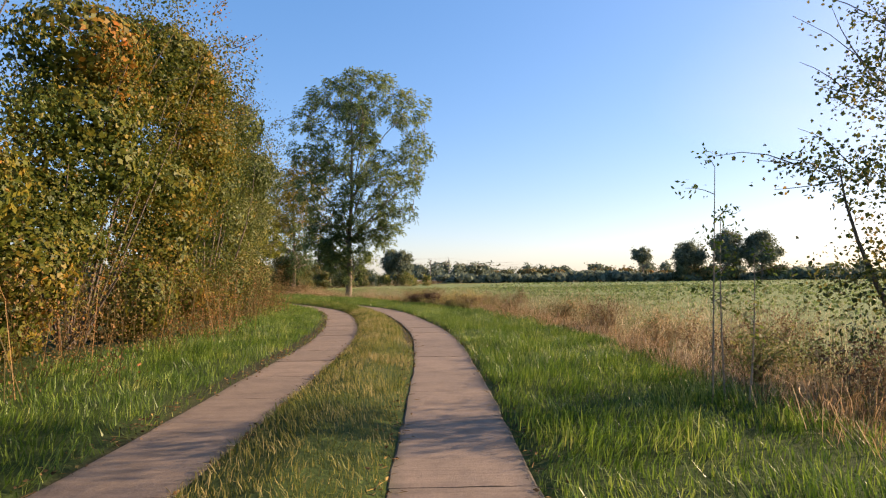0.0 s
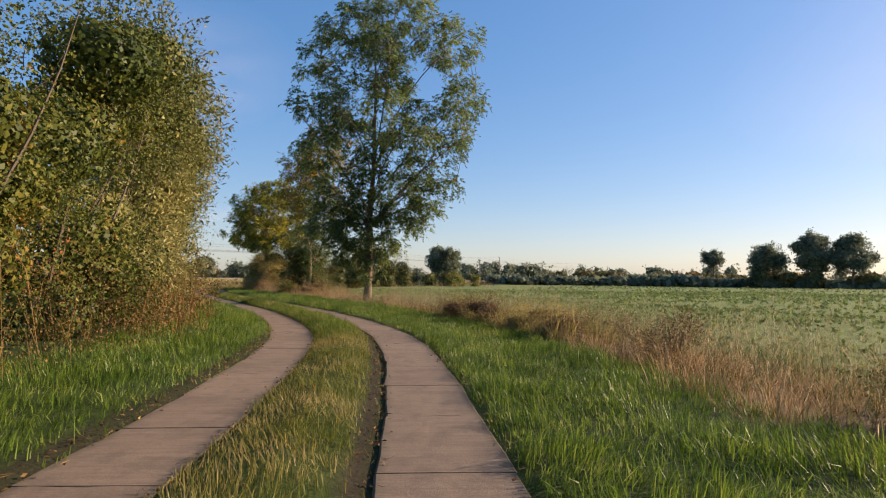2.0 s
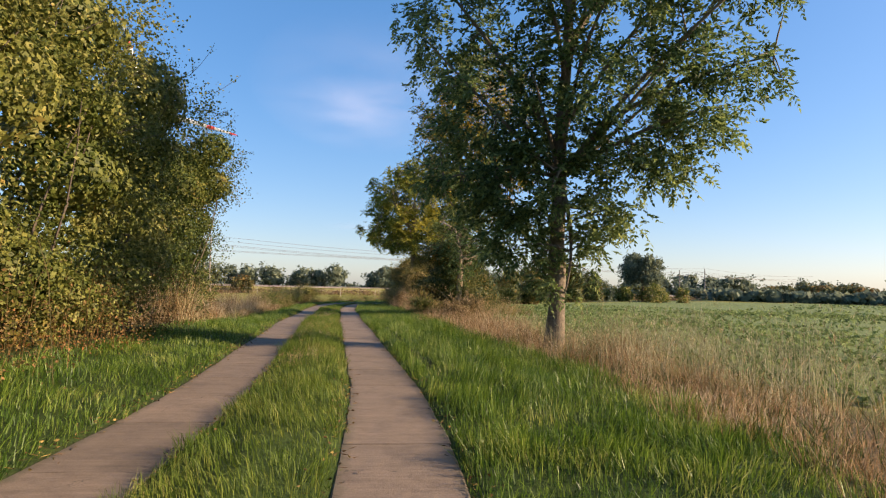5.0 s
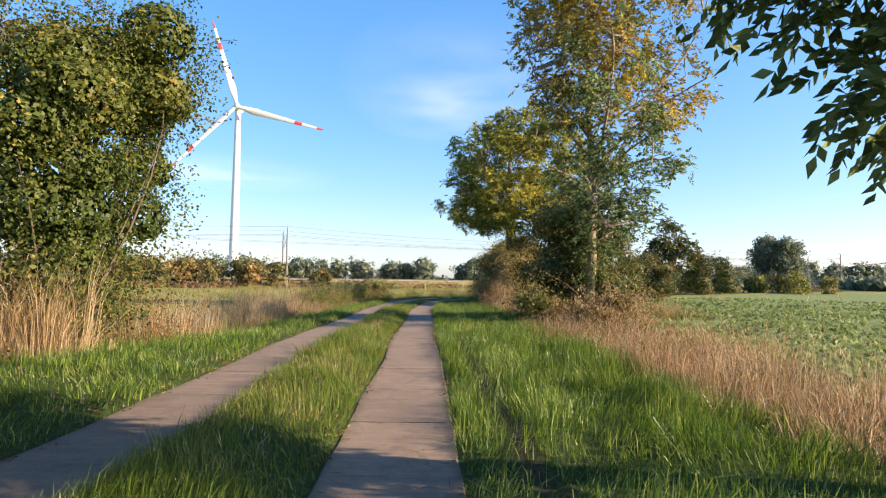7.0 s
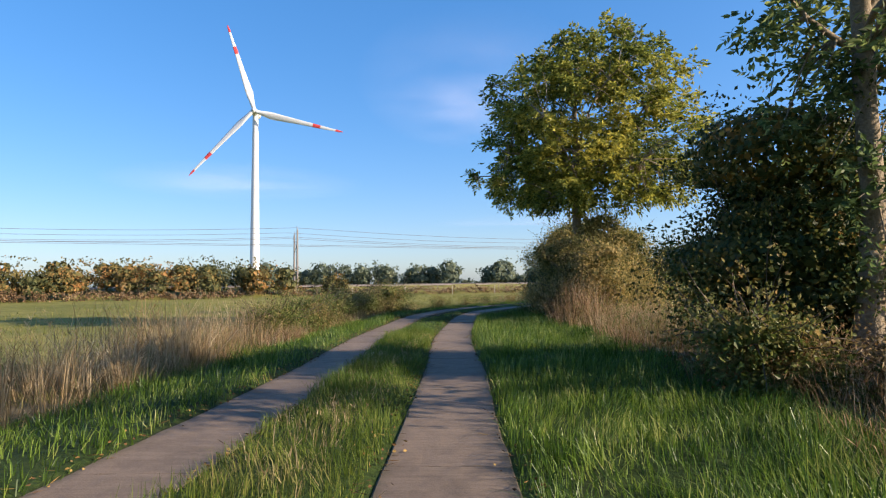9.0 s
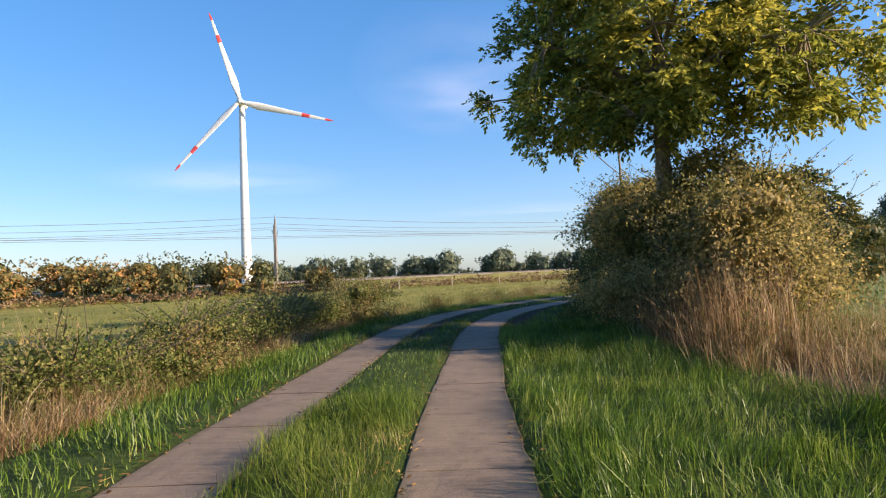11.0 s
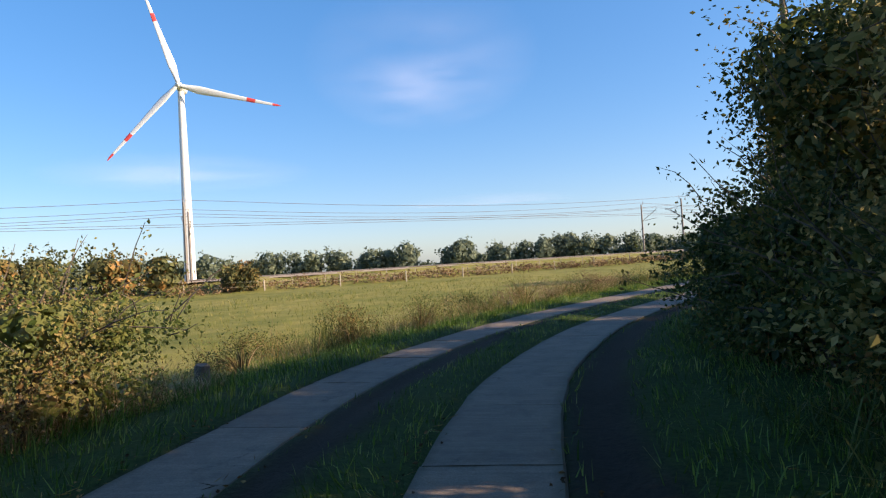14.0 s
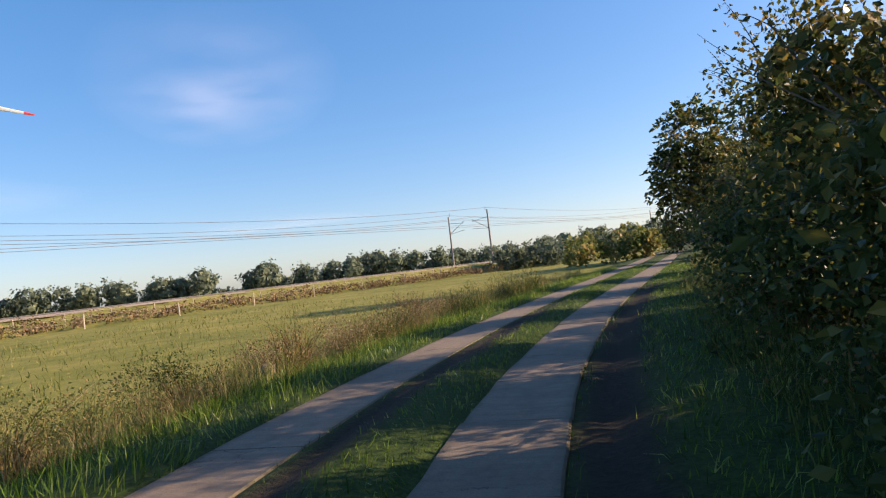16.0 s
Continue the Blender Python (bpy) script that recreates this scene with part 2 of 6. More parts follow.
M_CROP = leaf_mat("crop_leaves", [(0.1, (0.135, 0.19, 0.065)), (0.5, (0.22, 0.29, 0.1)), (0.9, (0.33, 0.39, 0.15))], 0.2, 0.5, 0.3, 0.85)
M_DEADLEAF = leaf_mat("fallen_leaves", [(0.2, (0.1, 0.055, 0.025)), (0.6, (0.22, 0.12, 0.05)), (0.9, (0.36, 0.24, 0.08))], 1.0, 0.9, 0.1, 0.8)
M_BRAMBLE = leaf_mat("bramble_leaves", [(0.1, (0.11, 0.155, 0.034)), (0.46, (0.22, 0.235, 0.065)), (0.74, (0.33, 0.27, 0.1)), (0.98, (0.42, 0.25, 0.11))], 0.6, 0.6, 0.42)
M_HEDGE_GREEN = leaf_mat("green_hedge_leaves", [(0.1, (0.05, 0.08, 0.018)), (0.5, (0.105, 0.135, 0.028)), (0.85, (0.19, 0.18, 0.035)), (0.97, (0.28, 0.16, 0.04))], 0.5, 0.5, 0.3)
M_SCRUB = leaf_mat("brown_scrub", [(0.1, (0.14, 0.085, 0.045)), (0.5, (0.26, 0.16, 0.085)), (0.9, (0.4, 0.28, 0.16))], 0.3, 0.6, 0.2, 0.8)
M_TANGLE = leaf_mat("dead_weed_stems", [(0.1, (0.16, 0.13, 0.055)), (0.4, (0.3, 0.22, 0.1)), (0.7, (0.46, 0.32, 0.17)), (0.95, (0.56, 0.43, 0.27))], 0.6, 0.7, 0.48, 0.75)
M_SEEDY = leaf_mat("pale_seed_stalks", [(0.1, (0.2, 0.2, 0.1)), (0.5, (0.36, 0.34, 0.19)), (0.9, (0.54, 0.48, 0.32))], 0.5, 0.6, 0.45, 0.75)
M_HEDGE_OLIVE = leaf_mat("olive_hedge_leaves", [(0.1, (0.09, 0.12, 0.024)), (0.5, (0.2, 0.21, 0.05)), (0.86, (0.34, 0.31, 0.09)), (1.0, (0.4, 0.24, 0.06))], 0.5, 0.5, 0.35)
M_BARK = plain_mat("ash_bark", (0.075, 0.056, 0.038), (0.24, 0.185, 0.13), 7.0, 0.95, 26, 0.05)
M_PALEBARK = plain_mat("pale_bark", (0.1, 0.075, 0.048), (0.36, 0.28, 0.19), 7.0, 0.9, 30, 0.03)
M_TWIG = plain_mat("twigs", (0.06, 0.045, 0.032), (0.14, 0.105, 0.08), 6.0, 0.9, 60, 0.003)
M_WHITE = plain_mat("turbine_white", (0.64, 0.65, 0.67), (0.72, 0.72, 0.73), 0.05, 0.4, 2.0, 0.0)
M_RED = plain_mat("turbine_red", (0.6, 0.05, 0.05), (0.7, 0.08, 0.07), 0.1, 0.45, 2.0, 0.0)
M_POST = plain_mat("weathered_wood", (0.26, 0.21, 0.15), (0.44, 0.37, 0.28), 5, 0.9, 50, 0.004)
M_OLDWOOD = plain_mat("old_grey_brown_wood", (0.07, 0.055, 0.042), (0.17, 0.135, 0.105), 6, 0.95, 50, 0.006)
M_MAST = plain_mat("mast_steel", (0.16, 0.14, 0.13), (0.25, 0.22, 0.2), 1.0, 0.6, 20, 0.001, 0.4)
M_POSTWHITE = plain_mat("pale_fence_posts", (0.3, 0.25, 0.19), (0.45, 0.39, 0.31), 4, 0.8, 40, 0.002)
M_WALL = plain_mat("render_wall", (0.3, 0.28, 0.26), (0.42, 0.4, 0.37), 1.5, 0.85, 30, 0.003)
M_ROOF = plain_mat("roof_tiles", (0.2, 0.1, 0.07), (0.32, 0.16, 0.11), 2, 0.8, 30, 0.01)
M_GLASS = plain_mat("dark_glass", (0.03, 0.035, 0.04), (0.06, 0.065, 0.07), 1, 0.1, 5, 0.0)
M_BALLAST = plain_mat("ballast", (0.2, 0.15, 0.11), (0.38, 0.3, 0.23), 2.0, 0.95, 14, 0.05)


# ---- mesh tools ----
def link_mesh(name, verts, faces, material, parent=None, label="", smooth=False):
    """faces: an array of triangles or of quads, or a list of such arrays."""
    me = bpy.data.meshes.new(name)
    verts = np.asarray(verts, np.float32)
    groups = [np.asarray(f, np.int32) for f in (faces if isinstance(faces, list) else [faces]) if len(f)]
    loops = np.concatenate([g.ravel() for g in groups])
    sizes = np.concatenate([np.full(len(g), g.shape[1], np.int32) for g in groups])
    me.vertices.add(len(verts))
    me.vertices.foreach_set("co", verts.ravel())
    me.loops.add(len(loops))
    me.loops.foreach_set("vertex_index", loops)
    me.polygons.add(len(sizes))
    me.polygons.foreach_set("loop_start", np.concatenate([[0], np.cumsum(sizes)[:-1]]).astype(np.int32))
    me.polygons.foreach_set("loop_total", sizes)
    me.polygons.foreach_set("use_smooth", np.full(len(sizes), smooth))
    me.update(calc_edges=True)
    me.validate()
    me.materials.append(material)
    ob = new(name, me)
    if parent is not None:
        ob.parent = parent
    if label:
        ob["label"] = label
    return ob


def thing(name, label, category, x, y, z, group="", kind=""):
    ob = new(name)
    ob.location = (x, y, z)
    ob.empty_display_size = 0.2
    return tagged(ob, label, category, group, kind)


class Soup:
    """Gathers vertices and triangles into one mesh."""

    def __init__(self):
        self.v, self.f, self.n = [], [], 0

    def add(self, v, f):
        v = np.asarray(v, float).reshape(-1, 3)
        self.v.append(v)
        self.f.append(np.asarray(f, int).reshape(-1, 3) + self.n)
        self.n += len(v)

    def tube(self, pts, radii, sides=6):
        pts, radii = np.asarray(pts, float), np.asarray(radii, float)
        d = np.gradient(pts, axis=0)
        d /= np.linalg.norm(d, axis=1)[:, None] + 1e-9
        ref = np.where(np.abs(d[:, 2:3]) > 0.9, [[1.0, 0, 0]], [[0, 0, 1.0]])
        a = np.cross(d, ref)
        a /= np.linalg.norm(a, axis=1)[:, None] + 1e-9
        b = np.cross(d, a)
        th = np.linspace(0, 2 * np.pi, sides, endpoint=False)
        ring = a[:, None] * np.cos(th)[None, :, None] + b[:, None] * np.sin(th)[None, :, None]
        v = (pts[:, None] + ring * radii[:, None, None]).reshape(-1, 3)
        k = np.arange(len(pts) - 1)[:, None] * sides
        i, j = np.arange(sides)[None], (np.arange(sides)[None] + 1) % sides
        q = np.stack([k + i, k + j, k + sides + j, k + i, k + sides + j, k + sides + i], -1)
        self.add(v, q)

    def box(self, cx, cy, z0, z1, wx, wy, yaw=0.0):
        c, s = math.cos(yaw), math.sin(yaw)
        v = [(cx + c * dx * wx / 2 - s * dy * wy / 2, cy + s * dx * wx / 2 + c * dy * wy / 2, z) for z in (z0, z1) for dx, dy in ((-1, -1), (1, -1), (1, 1), (-1, 1))]
        self.add(v, [(0, 2, 1), (0, 3, 2), (4, 5, 6), (4, 6, 7), (0, 1, 5), (0, 5, 4), (1, 2, 6), (1, 6, 5), (2, 3, 7), (2, 7, 6), (3, 0, 4), (3, 4, 7)])

    def leaves(self, p, axis, length, width, rng, fold=0.18):
        """A pointed, slightly folded blade at each p."""
        n = len(p)
        axis = axis / (np.linalg.norm(axis, axis=1)[:, None] + 1e-9)
        b = np.cross(axis, rng.normal(size=(n, 3)))
        b /= np.linalg.norm(b, axis=1)[:, None] + 1e-9
        c = np.cross(axis, b)
        length, width = np.broadcast_to(length, n)[:, None], np.broadcast_to(width, n)[:, None]
        v = np.stack([p, p + axis * length * 0.45 + b * width / 2 + c * width * fold, p + axis * length, p + axis * length * 0.45 - b * width / 2 + c * width * fold], 1)
        k = np.arange(n)[:, None] * 4
        self.add(v.reshape(-1, 3), (k + np.array([[0, 1, 2, 0, 2, 3]])).reshape(-1, 3))

    def blades(self, p, height, width, lean, rng):
        """Grass blades: a tapered strip that bends over."""
        n = len(p)
        az = rng.uniform(0, 2 * np.pi, n)
        side = np.stack([np.cos(az), np.sin(az), np.zeros(n)], 1)
        az2 = rng.uniform(0, 2 * np.pi, n)
        out = np.stack([np.cos(az2), np.sin(az2), np.zeros(n)], 1) * (lean * height)[:, None]
        w = np.broadcast_to(width, n)[:, None] / 2
        up = np.array([[0, 0, 1.0]])
        h = height[:, None]
        m = p + up * h * 0.55 + out * 0.3
        t = p + up * h * (1 - 0.25 * np.minimum(1, lean[:, None])) + out
        v = np.stack([p - side * w, p + side * w, m - side * w * 0.8, m + side * w * 0.8, t], 1)
        k = np.arange(n)[:, None] * 5
        self.add(v.reshape(-1, 3), (k + np.array([[0, 1, 3, 0, 3, 2, 2, 3, 4]])).reshape(-1, 3))

    def wisps(self, p, az, height, width, lean, rng):
        """Grass blades that bend over towards az."""
        n = len(p)
        b = rng.uniform(0, 2 * np.pi, n)
        side = np.stack([np.cos(b), np.sin(b), 0 * b], 1) * (np.broadcast_to(width, n) / 2)[:, None]
        out = np.stack([np.cos(az), np.sin(az), 0 * az], 1) * (lean * height)[:, None]
        up = np.array([[0, 0, 1.0]]) * height[:, None]
        m = p + up * 0.58 + out * 0.3
        t = p + up * (1 - 0.28 * np.minimum(1.4, lean))[:, None] + out
        k = np.arange(n)[:, None] * 5
        self.add(np.stack([p - side, p + side, m - side * 0.8, m + side * 0.8, t], 1).reshape(-1, 3), (k + np.array([[0, 1, 3, 0, 3, 2, 2, 3, 4]])).reshape(-1, 3))

    def needles(self, p, az, height, width, lean, rng):
        """Fine single-pointed blades that lean towards az."""
        n = len(p)
        b = rng.uniform(0, 2 * np.pi, n)
        side = np.stack([np.cos(b), np.sin(b), 0 * b], 1) * (np.broadcast_to(width, n) / 2)[:, None]
        tip = p + np.stack([np.cos(az) * lean * height, np.sin(az) * lean * height, height], 1)
        self.add(np.stack([p - side, p + side, tip], 1).reshape(-1, 3), np.arange(3 * n).reshape(-1, 3))

    def heart(self, lobe, rng, size, cover=1.2, facing=None):
        """The thick middle of a crown: leaf sprays laid over an ellipsoid, which close the view through it."""
        x, y, z, rx, ry, rz = lobe
        n = int(cover * 4.2 * (rx * ry + rx * rz + ry * rz) / (0.36 * size * size)) + 8
        d = rng.normal(size=(n, 3))
        d /= np.linalg.norm(d, axis=1)[:, None]
        if facing is not None:
            d = d[d[:, 0] * facing[0] + d[:, 1] * facing[1] > -0.45]
            n = len(d)
        p = np.array([x, y, z]) + d * np.array([rx, ry, rz]) * rng.uniform(0.72, 1.0, (n, 1))
        axis = np.cross(d, rng.normal(size=(n, 3))) + d * rng.normal(size=(n, 1)) * 0.35
        axis /= np.linalg.norm(axis, axis=1)[:, None] + 1e-9
        b = np.cross(axis, d + rng.normal(size=(n, 3)) * 0.3)
        b /= np.linalg.norm(b, axis=1)[:, None] + 1e-9
        ln = size * rng.uniform(0.7, 1.3, (n, 1))
        v = np.stack([p - axis * ln / 2, p + b * ln * 0.36, p + axis * ln / 2, p - b * ln * 0.36], 1)
        v[:, :, 2] = np.maximum(0.02, v[:, :, 2])
        k = np.arange(n)[:, None] * 4
        self.add(v.reshape(-1, 3), (k + np.array([[0, 1, 2, 0, 2, 3]])).reshape(-1, 3))

    def link(self, name, material, parent=None, label="", smooth=False):
        return link_mesh(name, np.concatenate(self.v), np.concatenate(self.f), material, parent, label, smooth)


def lattice(x, y, seed=0):
    """Smooth value noise, 0 to 1."""
    xi, yi = np.floor(x).astype(np.int64), np.floor(y).astype(np.int64)
    fx, fy = x - xi, y - yi
    fx, fy = fx * fx * (3 - 2 * fx), fy * fy * (3 - 2 * fy)

    def h(a, b):
        n = (a * 374761393 + b * 668265263 + seed * 974711) & 0x7FFFFFFF
        n = ((n ^ (n >> 13)) * 1274126177) & 0x7FFFFFFF
        return ((n ^ (n >> 16)) & 0xFFFF) / 65535.0
    return (h(xi, yi) * (1 - fx) + h(xi + 1, yi) * fx) * (1 - fy) + (h(xi, yi + 1) * (1 - fx) + h(xi + 1, yi + 1) * fx) * fy


def smooth(a, b, x):
    t = np.clip((x - a) / (b - a), 0, 1)
    return t * t * (3 - 2 * t)


# ---- the line of the track: the middle of its right-hand strip ----
LINE = [(0.1, -60), (0.12, -10), (0.14, -3), (0.11, 3.5), (-0.18, 12.4), (-0.9, 18.0), (-2.14, 23.9), (-3.6, 27.9), (-5.42, 31.74), (-7.1, 34.9),
        (-9.7, 39.2), (-12.91, 44.56), (-15.53, 48.8), (-17.88, 52.83), (-20.6, 57.3), (-23.1, 61.95), (-24.3, 64.3), (-25.38, 66.75), (-26.37, 70),
        (-26.81, 73.9), (-26.69, 77), (-26.3, 80.2), (-25.6, 84.5), (-24.23, 90.9), (-22.7, 97.5), (-12, 145), (12, 236)]


def spline(points, n=14):
    p = np.array(points, float)
    gap = np.linalg.norm(np.diff(p, axis=0), axis=1)
    out = []
    for i in range(len(p) - 1):
        m1 = (p[i + 1] - p[i - 1]) / (gap[i] + gap[i - 1]) * gap[i] if i else p[1] - p[0]
        m2 = (p[i + 2] - p[i]) / (gap[i] + gap[i + 1]) * gap[i] if i < len(p) - 2 else p[-1] - p[-2]
        t = np.arange(n)[:, None] / n
        out.append((2 * t**3 - 3 * t**2 + 1) * p[i] + (t**3 - 2 * t**2 + t) * m1 + (3 * t**2 - 2 * t**3) * p[i + 1] + (t**3 - t**2) * m2)
    return np.concatenate(out + [p[-1:]])


C = spline(LINE)
S = np.concatenate([[0], np.cumsum(np.linalg.norm(np.diff(C, axis=0), axis=1))])
S -= np.interp(0, C[:60, 1], S[:60])
CT = np.gradient(C, axis=0)
CT /= np.linalg.norm(CT, axis=1)[:, None]


def narrowing(s):
    """The two strips draw closer together along the track."""
    return np.interp(s, [40, 50, 58, 68, 77, 82, 95], [1.0, 1.02, 0.92, 0.9, 0.92, 0.89, 0.87])


def road_xy(s, u):
    """Place s metres along the track and u metres to the right of its right-hand strip."""
    u = np.where(np.asarray(u) < 0, u * narrowing(s), u)
    tx, ty = np.interp(s, S, CT[:, 0]), np.interp(s, S, CT[:, 1])
    n = np.hypot(tx, ty)
    return np.interp(s, S, C[:, 0]) + u * ty / n, np.interp(s, S, C[:, 1]) - u * tx / n


def road_su(x, y):
    a, d = C[:-1], np.diff(C, axis=0)
    ln = np.linalg.norm(d, axis=1)
    n = d / ln[:, None]
    s, u = np.empty(len(x)), np.empty(len(x))
    for i in range(0, len(x), 4000):
        p = np.stack([x[i:i + 4000], y[i:i + 4000]], 1)[:, None] - a[None]
        k = np.clip((p * n).sum(2), 0, ln)
        q = p - n * k[..., None]
        j = (q * q).sum(2).argmin(1)
        r = np.arange(len(j))
        s[i:i + 4000] = S[j] + k[r, j]
        off = p[r, j] - n[j] * k[r, j][:, None]
        side = np.sign(n[j][:, 1] * off[:, 0] - n[j][:, 0] * off[:, 1])
        u[i:i + 4000] = side * np.linalg.norm(off, axis=1)
    return s, np.where(u < 0, u / narrowing(s), u)


STRIP = 0.44           # half a strip's width
LEFT = -2.06           # middle of the left-hand strip
RAIL_A, RAIL_WAY = np.array((-75.2, 105.5)), np.array((0.57, 0.822))     # the railway: a point and its direction


def rail_off(x, y):
    return (x - RAIL_A[0]) * RAIL_WAY[1] - (y - RAIL_A[1]) * RAIL_WAY[0]


def height(x, y, s, u):
    us = [-9, -6.5, -5.2, -4.3, -3.2, -2.57, -2.47, -1.65, -1.55, -1.05, -0.54, -0.43, 0.43, 0.54, 1.2, 2.4, 3.5, 5, 7, 12]
    za = [0.1, 0.15, 0.15, 0.1, 0.06, 0.022, -0.02, -0.02, 0.03, 0.11, 0.03, -0.02, -0.02, 0.022, 0.04, 0.06, 0.0, -0.05, -0.03, 0]
    zb = [-0.25, -0.3, -0.28, -0.14, 0.01, 0.02, -0.02, -0.02, 0.022, 0.05, 0.022, -0.02, -0.02, 0.022, 0.03, 0.05, 0.05, 0.05, 0, 0]
    k = smooth(46, 54, s)
    z = np.interp(u, us, za) * (1 - k) + np.interp(u, us, zb) * k
    near = 1 - smooth(14, 30, np.abs(u))
    z = z * near + (1 - near) * np.where(u < 0, -0.2, 0.0)
    off = smooth(0.6, 1.0, np.abs(u)) * smooth(0.6, 1.0, np.abs(u - LEFT))
    z = z + off * (lattice(x * 1.3, y * 1.3, 3) - 0.5) * 0.06 + off * (lattice(x * 0.25, y * 0.25, 4) - 0.5) * 0.1 * smooth(2.5, 8, np.abs(u + 1))
    z = z - 0.035 * np.exp(-((u + 0.53) / 0.12) ** 4) * smooth(9, 13, s) * (1 - smooth(25, 28, s))
    z = z - 0.06 * np.exp(-((u - 0.68) / 0.2) ** 2) * smooth(69, 73, s) * (1 - smooth(94, 100, s))
    z = z - 0.04 * np.exp(-((u + 1.4) / 0.15) ** 2) * smooth(68, 72, s) * (1 - smooth(90, 96, s))
    bank = 1.3 * (1 - smooth(3.5, 8.0, np.abs(rail_off(x, y)))) * smooth(-140, -40, -np.abs(u) * 0 + 0 * u + np.minimum(0, (x - RAIL_A[0]) * RAIL_WAY[0] + (y - RAIL_A[1]) * RAIL_WAY[1] + 40))
    return z + bank


def ground_z(x, y):
    x, y = np.atleast_1d(np.asarray(x, float)), np.atleast_1d(np.asarray(y, float))
    s, u = road_su(x, y)
    return height(x, y, s, u)


def steps(lo, hi, fine, reach):
    mid = list(np.arange(lo, hi + fine / 2, fine))
    out, g, p = [], fine * 1.3, hi
    while p < reach:
        p += g
        g *= 1.22
        out.append(p)
    low, g, p = [], fine * 1.3, lo
    while p > -reach:
        p -= g
        g *= 1.22
        low.append(p)
    return np.array(low[::-1] + mid + out)


# ---- ground ----
def paint(ob, x, y, s, u):
    """Where grass, crop soil and bare soil lie."""
    wob = (lattice(x * 0.8, y * 0.8, 9) - 0.5) * 0.7
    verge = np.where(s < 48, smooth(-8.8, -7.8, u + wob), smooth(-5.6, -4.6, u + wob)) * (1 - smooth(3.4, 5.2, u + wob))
    field = smooth(5.0, 6.2, u + wob) * (1 - smooth(196, 204, y)) * (rail_off(x, y) > 30)
    edge = lattice(x * 2.5, y * 2.5, 12) * 0.2
    rut = np.exp(-((u + 0.55) / (0.08 + edge * 0.3)) ** 2) * smooth(9, 13, s) * (1 - smooth(25, 28, s))
    rut = np.maximum(rut, np.exp(-((u - 0.74) / (0.22 + edge)) ** 4) * smooth(69, 73, s) * (1 - smooth(94, 100, s)))
    rut = np.maximum(rut, np.exp(-((u + 1.33) / (0.2 + edge)) ** 4) * smooth(68, 72, s) * (1 - smooth(90, 96, s)))
    rut = np.maximum(rut, 0.8 * np.exp(-((u - 0.88) / 0.13) ** 2) * smooth(35, 40, s) * (1 - smooth(50, 54, s)))
    rut = np.maximum(rut, ((np.abs(u) < 0.4) | (np.abs(u - LEFT) < 0.4)) * 0.9)
    rut = np.maximum(rut, 0.85 * np.exp(-((u + 2.6) / (0.08 + edge * 0.45)) ** 2) * smooth(3, 8, s) * (1 - smooth(24, 30, s)))
    straw = smooth(2.7, 3.3, u + wob) * (1 - smooth(4.6, 5.8, u + wob)) * (1 - smooth(66, 71, s))
    straw = np.maximum(straw, smooth(-8.4, -7.4, u + wob) * (1 - smooth(-5.2, -4.6, u + wob)) * smooth(44, 48, s) * (1 - smooth(74, 80, s)))
    cover = np.stack([verge, field, rut, 0.85 * straw], 1).astype(np.float32)
    at = ob.data.attributes.new("cover", "FLOAT_COLOR", "POINT")
    at.data.foreach_set("color", cover.ravel())


def build_bed():
    """The verges, the middle strip and the ruts, in closer detail than the land around."""
    us = np.concatenate([[-7, -6.2, -5.5, -5, -4.5, -4, -3.5, -3.1, -2.8, -2.64, -2.54, -2.46], np.linspace(-1.66, -0.42, 17), np.linspace(0.42, 1.2, 11), [1.5, 2, 2.5, 3, 3.5, 4.1, 4.8, 5.5, 6.2, 7]])
    ss = np.arange(-4.5, 125.5, 0.28)
    s, u = [a.ravel() for a in np.meshgrid(ss, us, indexing="ij")]
    x, y = road_xy(s, u)
    z = height(x, y, s, u) + 0.012 * (lattice(x * 9, y * 9, 31) - 0.5) * smooth(0.5, 0.7, np.minimum(np.abs(u), np.abs(u - LEFT)))
    z -= 0.03 * smooth(6.3, 7.0, np.abs(u))
    n, m = len(ss), len(us)
    i = (np.arange(n - 1)[:, None] * m + np.arange(m - 1)[None]).ravel()
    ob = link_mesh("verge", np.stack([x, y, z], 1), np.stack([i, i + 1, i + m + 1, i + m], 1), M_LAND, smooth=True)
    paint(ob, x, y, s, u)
    tagged(ob, "grassy verges and dark rutted soil beside the concrete strips", "verge", kind="structure")


def build_ground():
    gx, gy = steps(-42, 10, 0.9, 3500), steps(-6, 128, 0.9, 3500)
    xx, yy = np.meshgrid(gx, gy)
    x, y = xx.ravel(), yy.ravel()
    s, u = road_su(x, y)
    z = height(x, y, s, u) - 0.16 * (1 - smooth(5.4, 6.8, np.abs(u))) * (s > -5) * (s < 126)
    nx, ny = len(gx), len(gy)
    i = (np.arange(ny - 1)[:, None] * nx + np.arange(nx - 1)[None]).ravel()
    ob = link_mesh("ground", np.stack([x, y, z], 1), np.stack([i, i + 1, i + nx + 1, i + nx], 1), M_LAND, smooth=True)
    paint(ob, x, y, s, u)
    tagged(ob, "flat farmland with grassy verges, meadow and field soil", "ground", kind="structure")


build_ground()
build_bed()


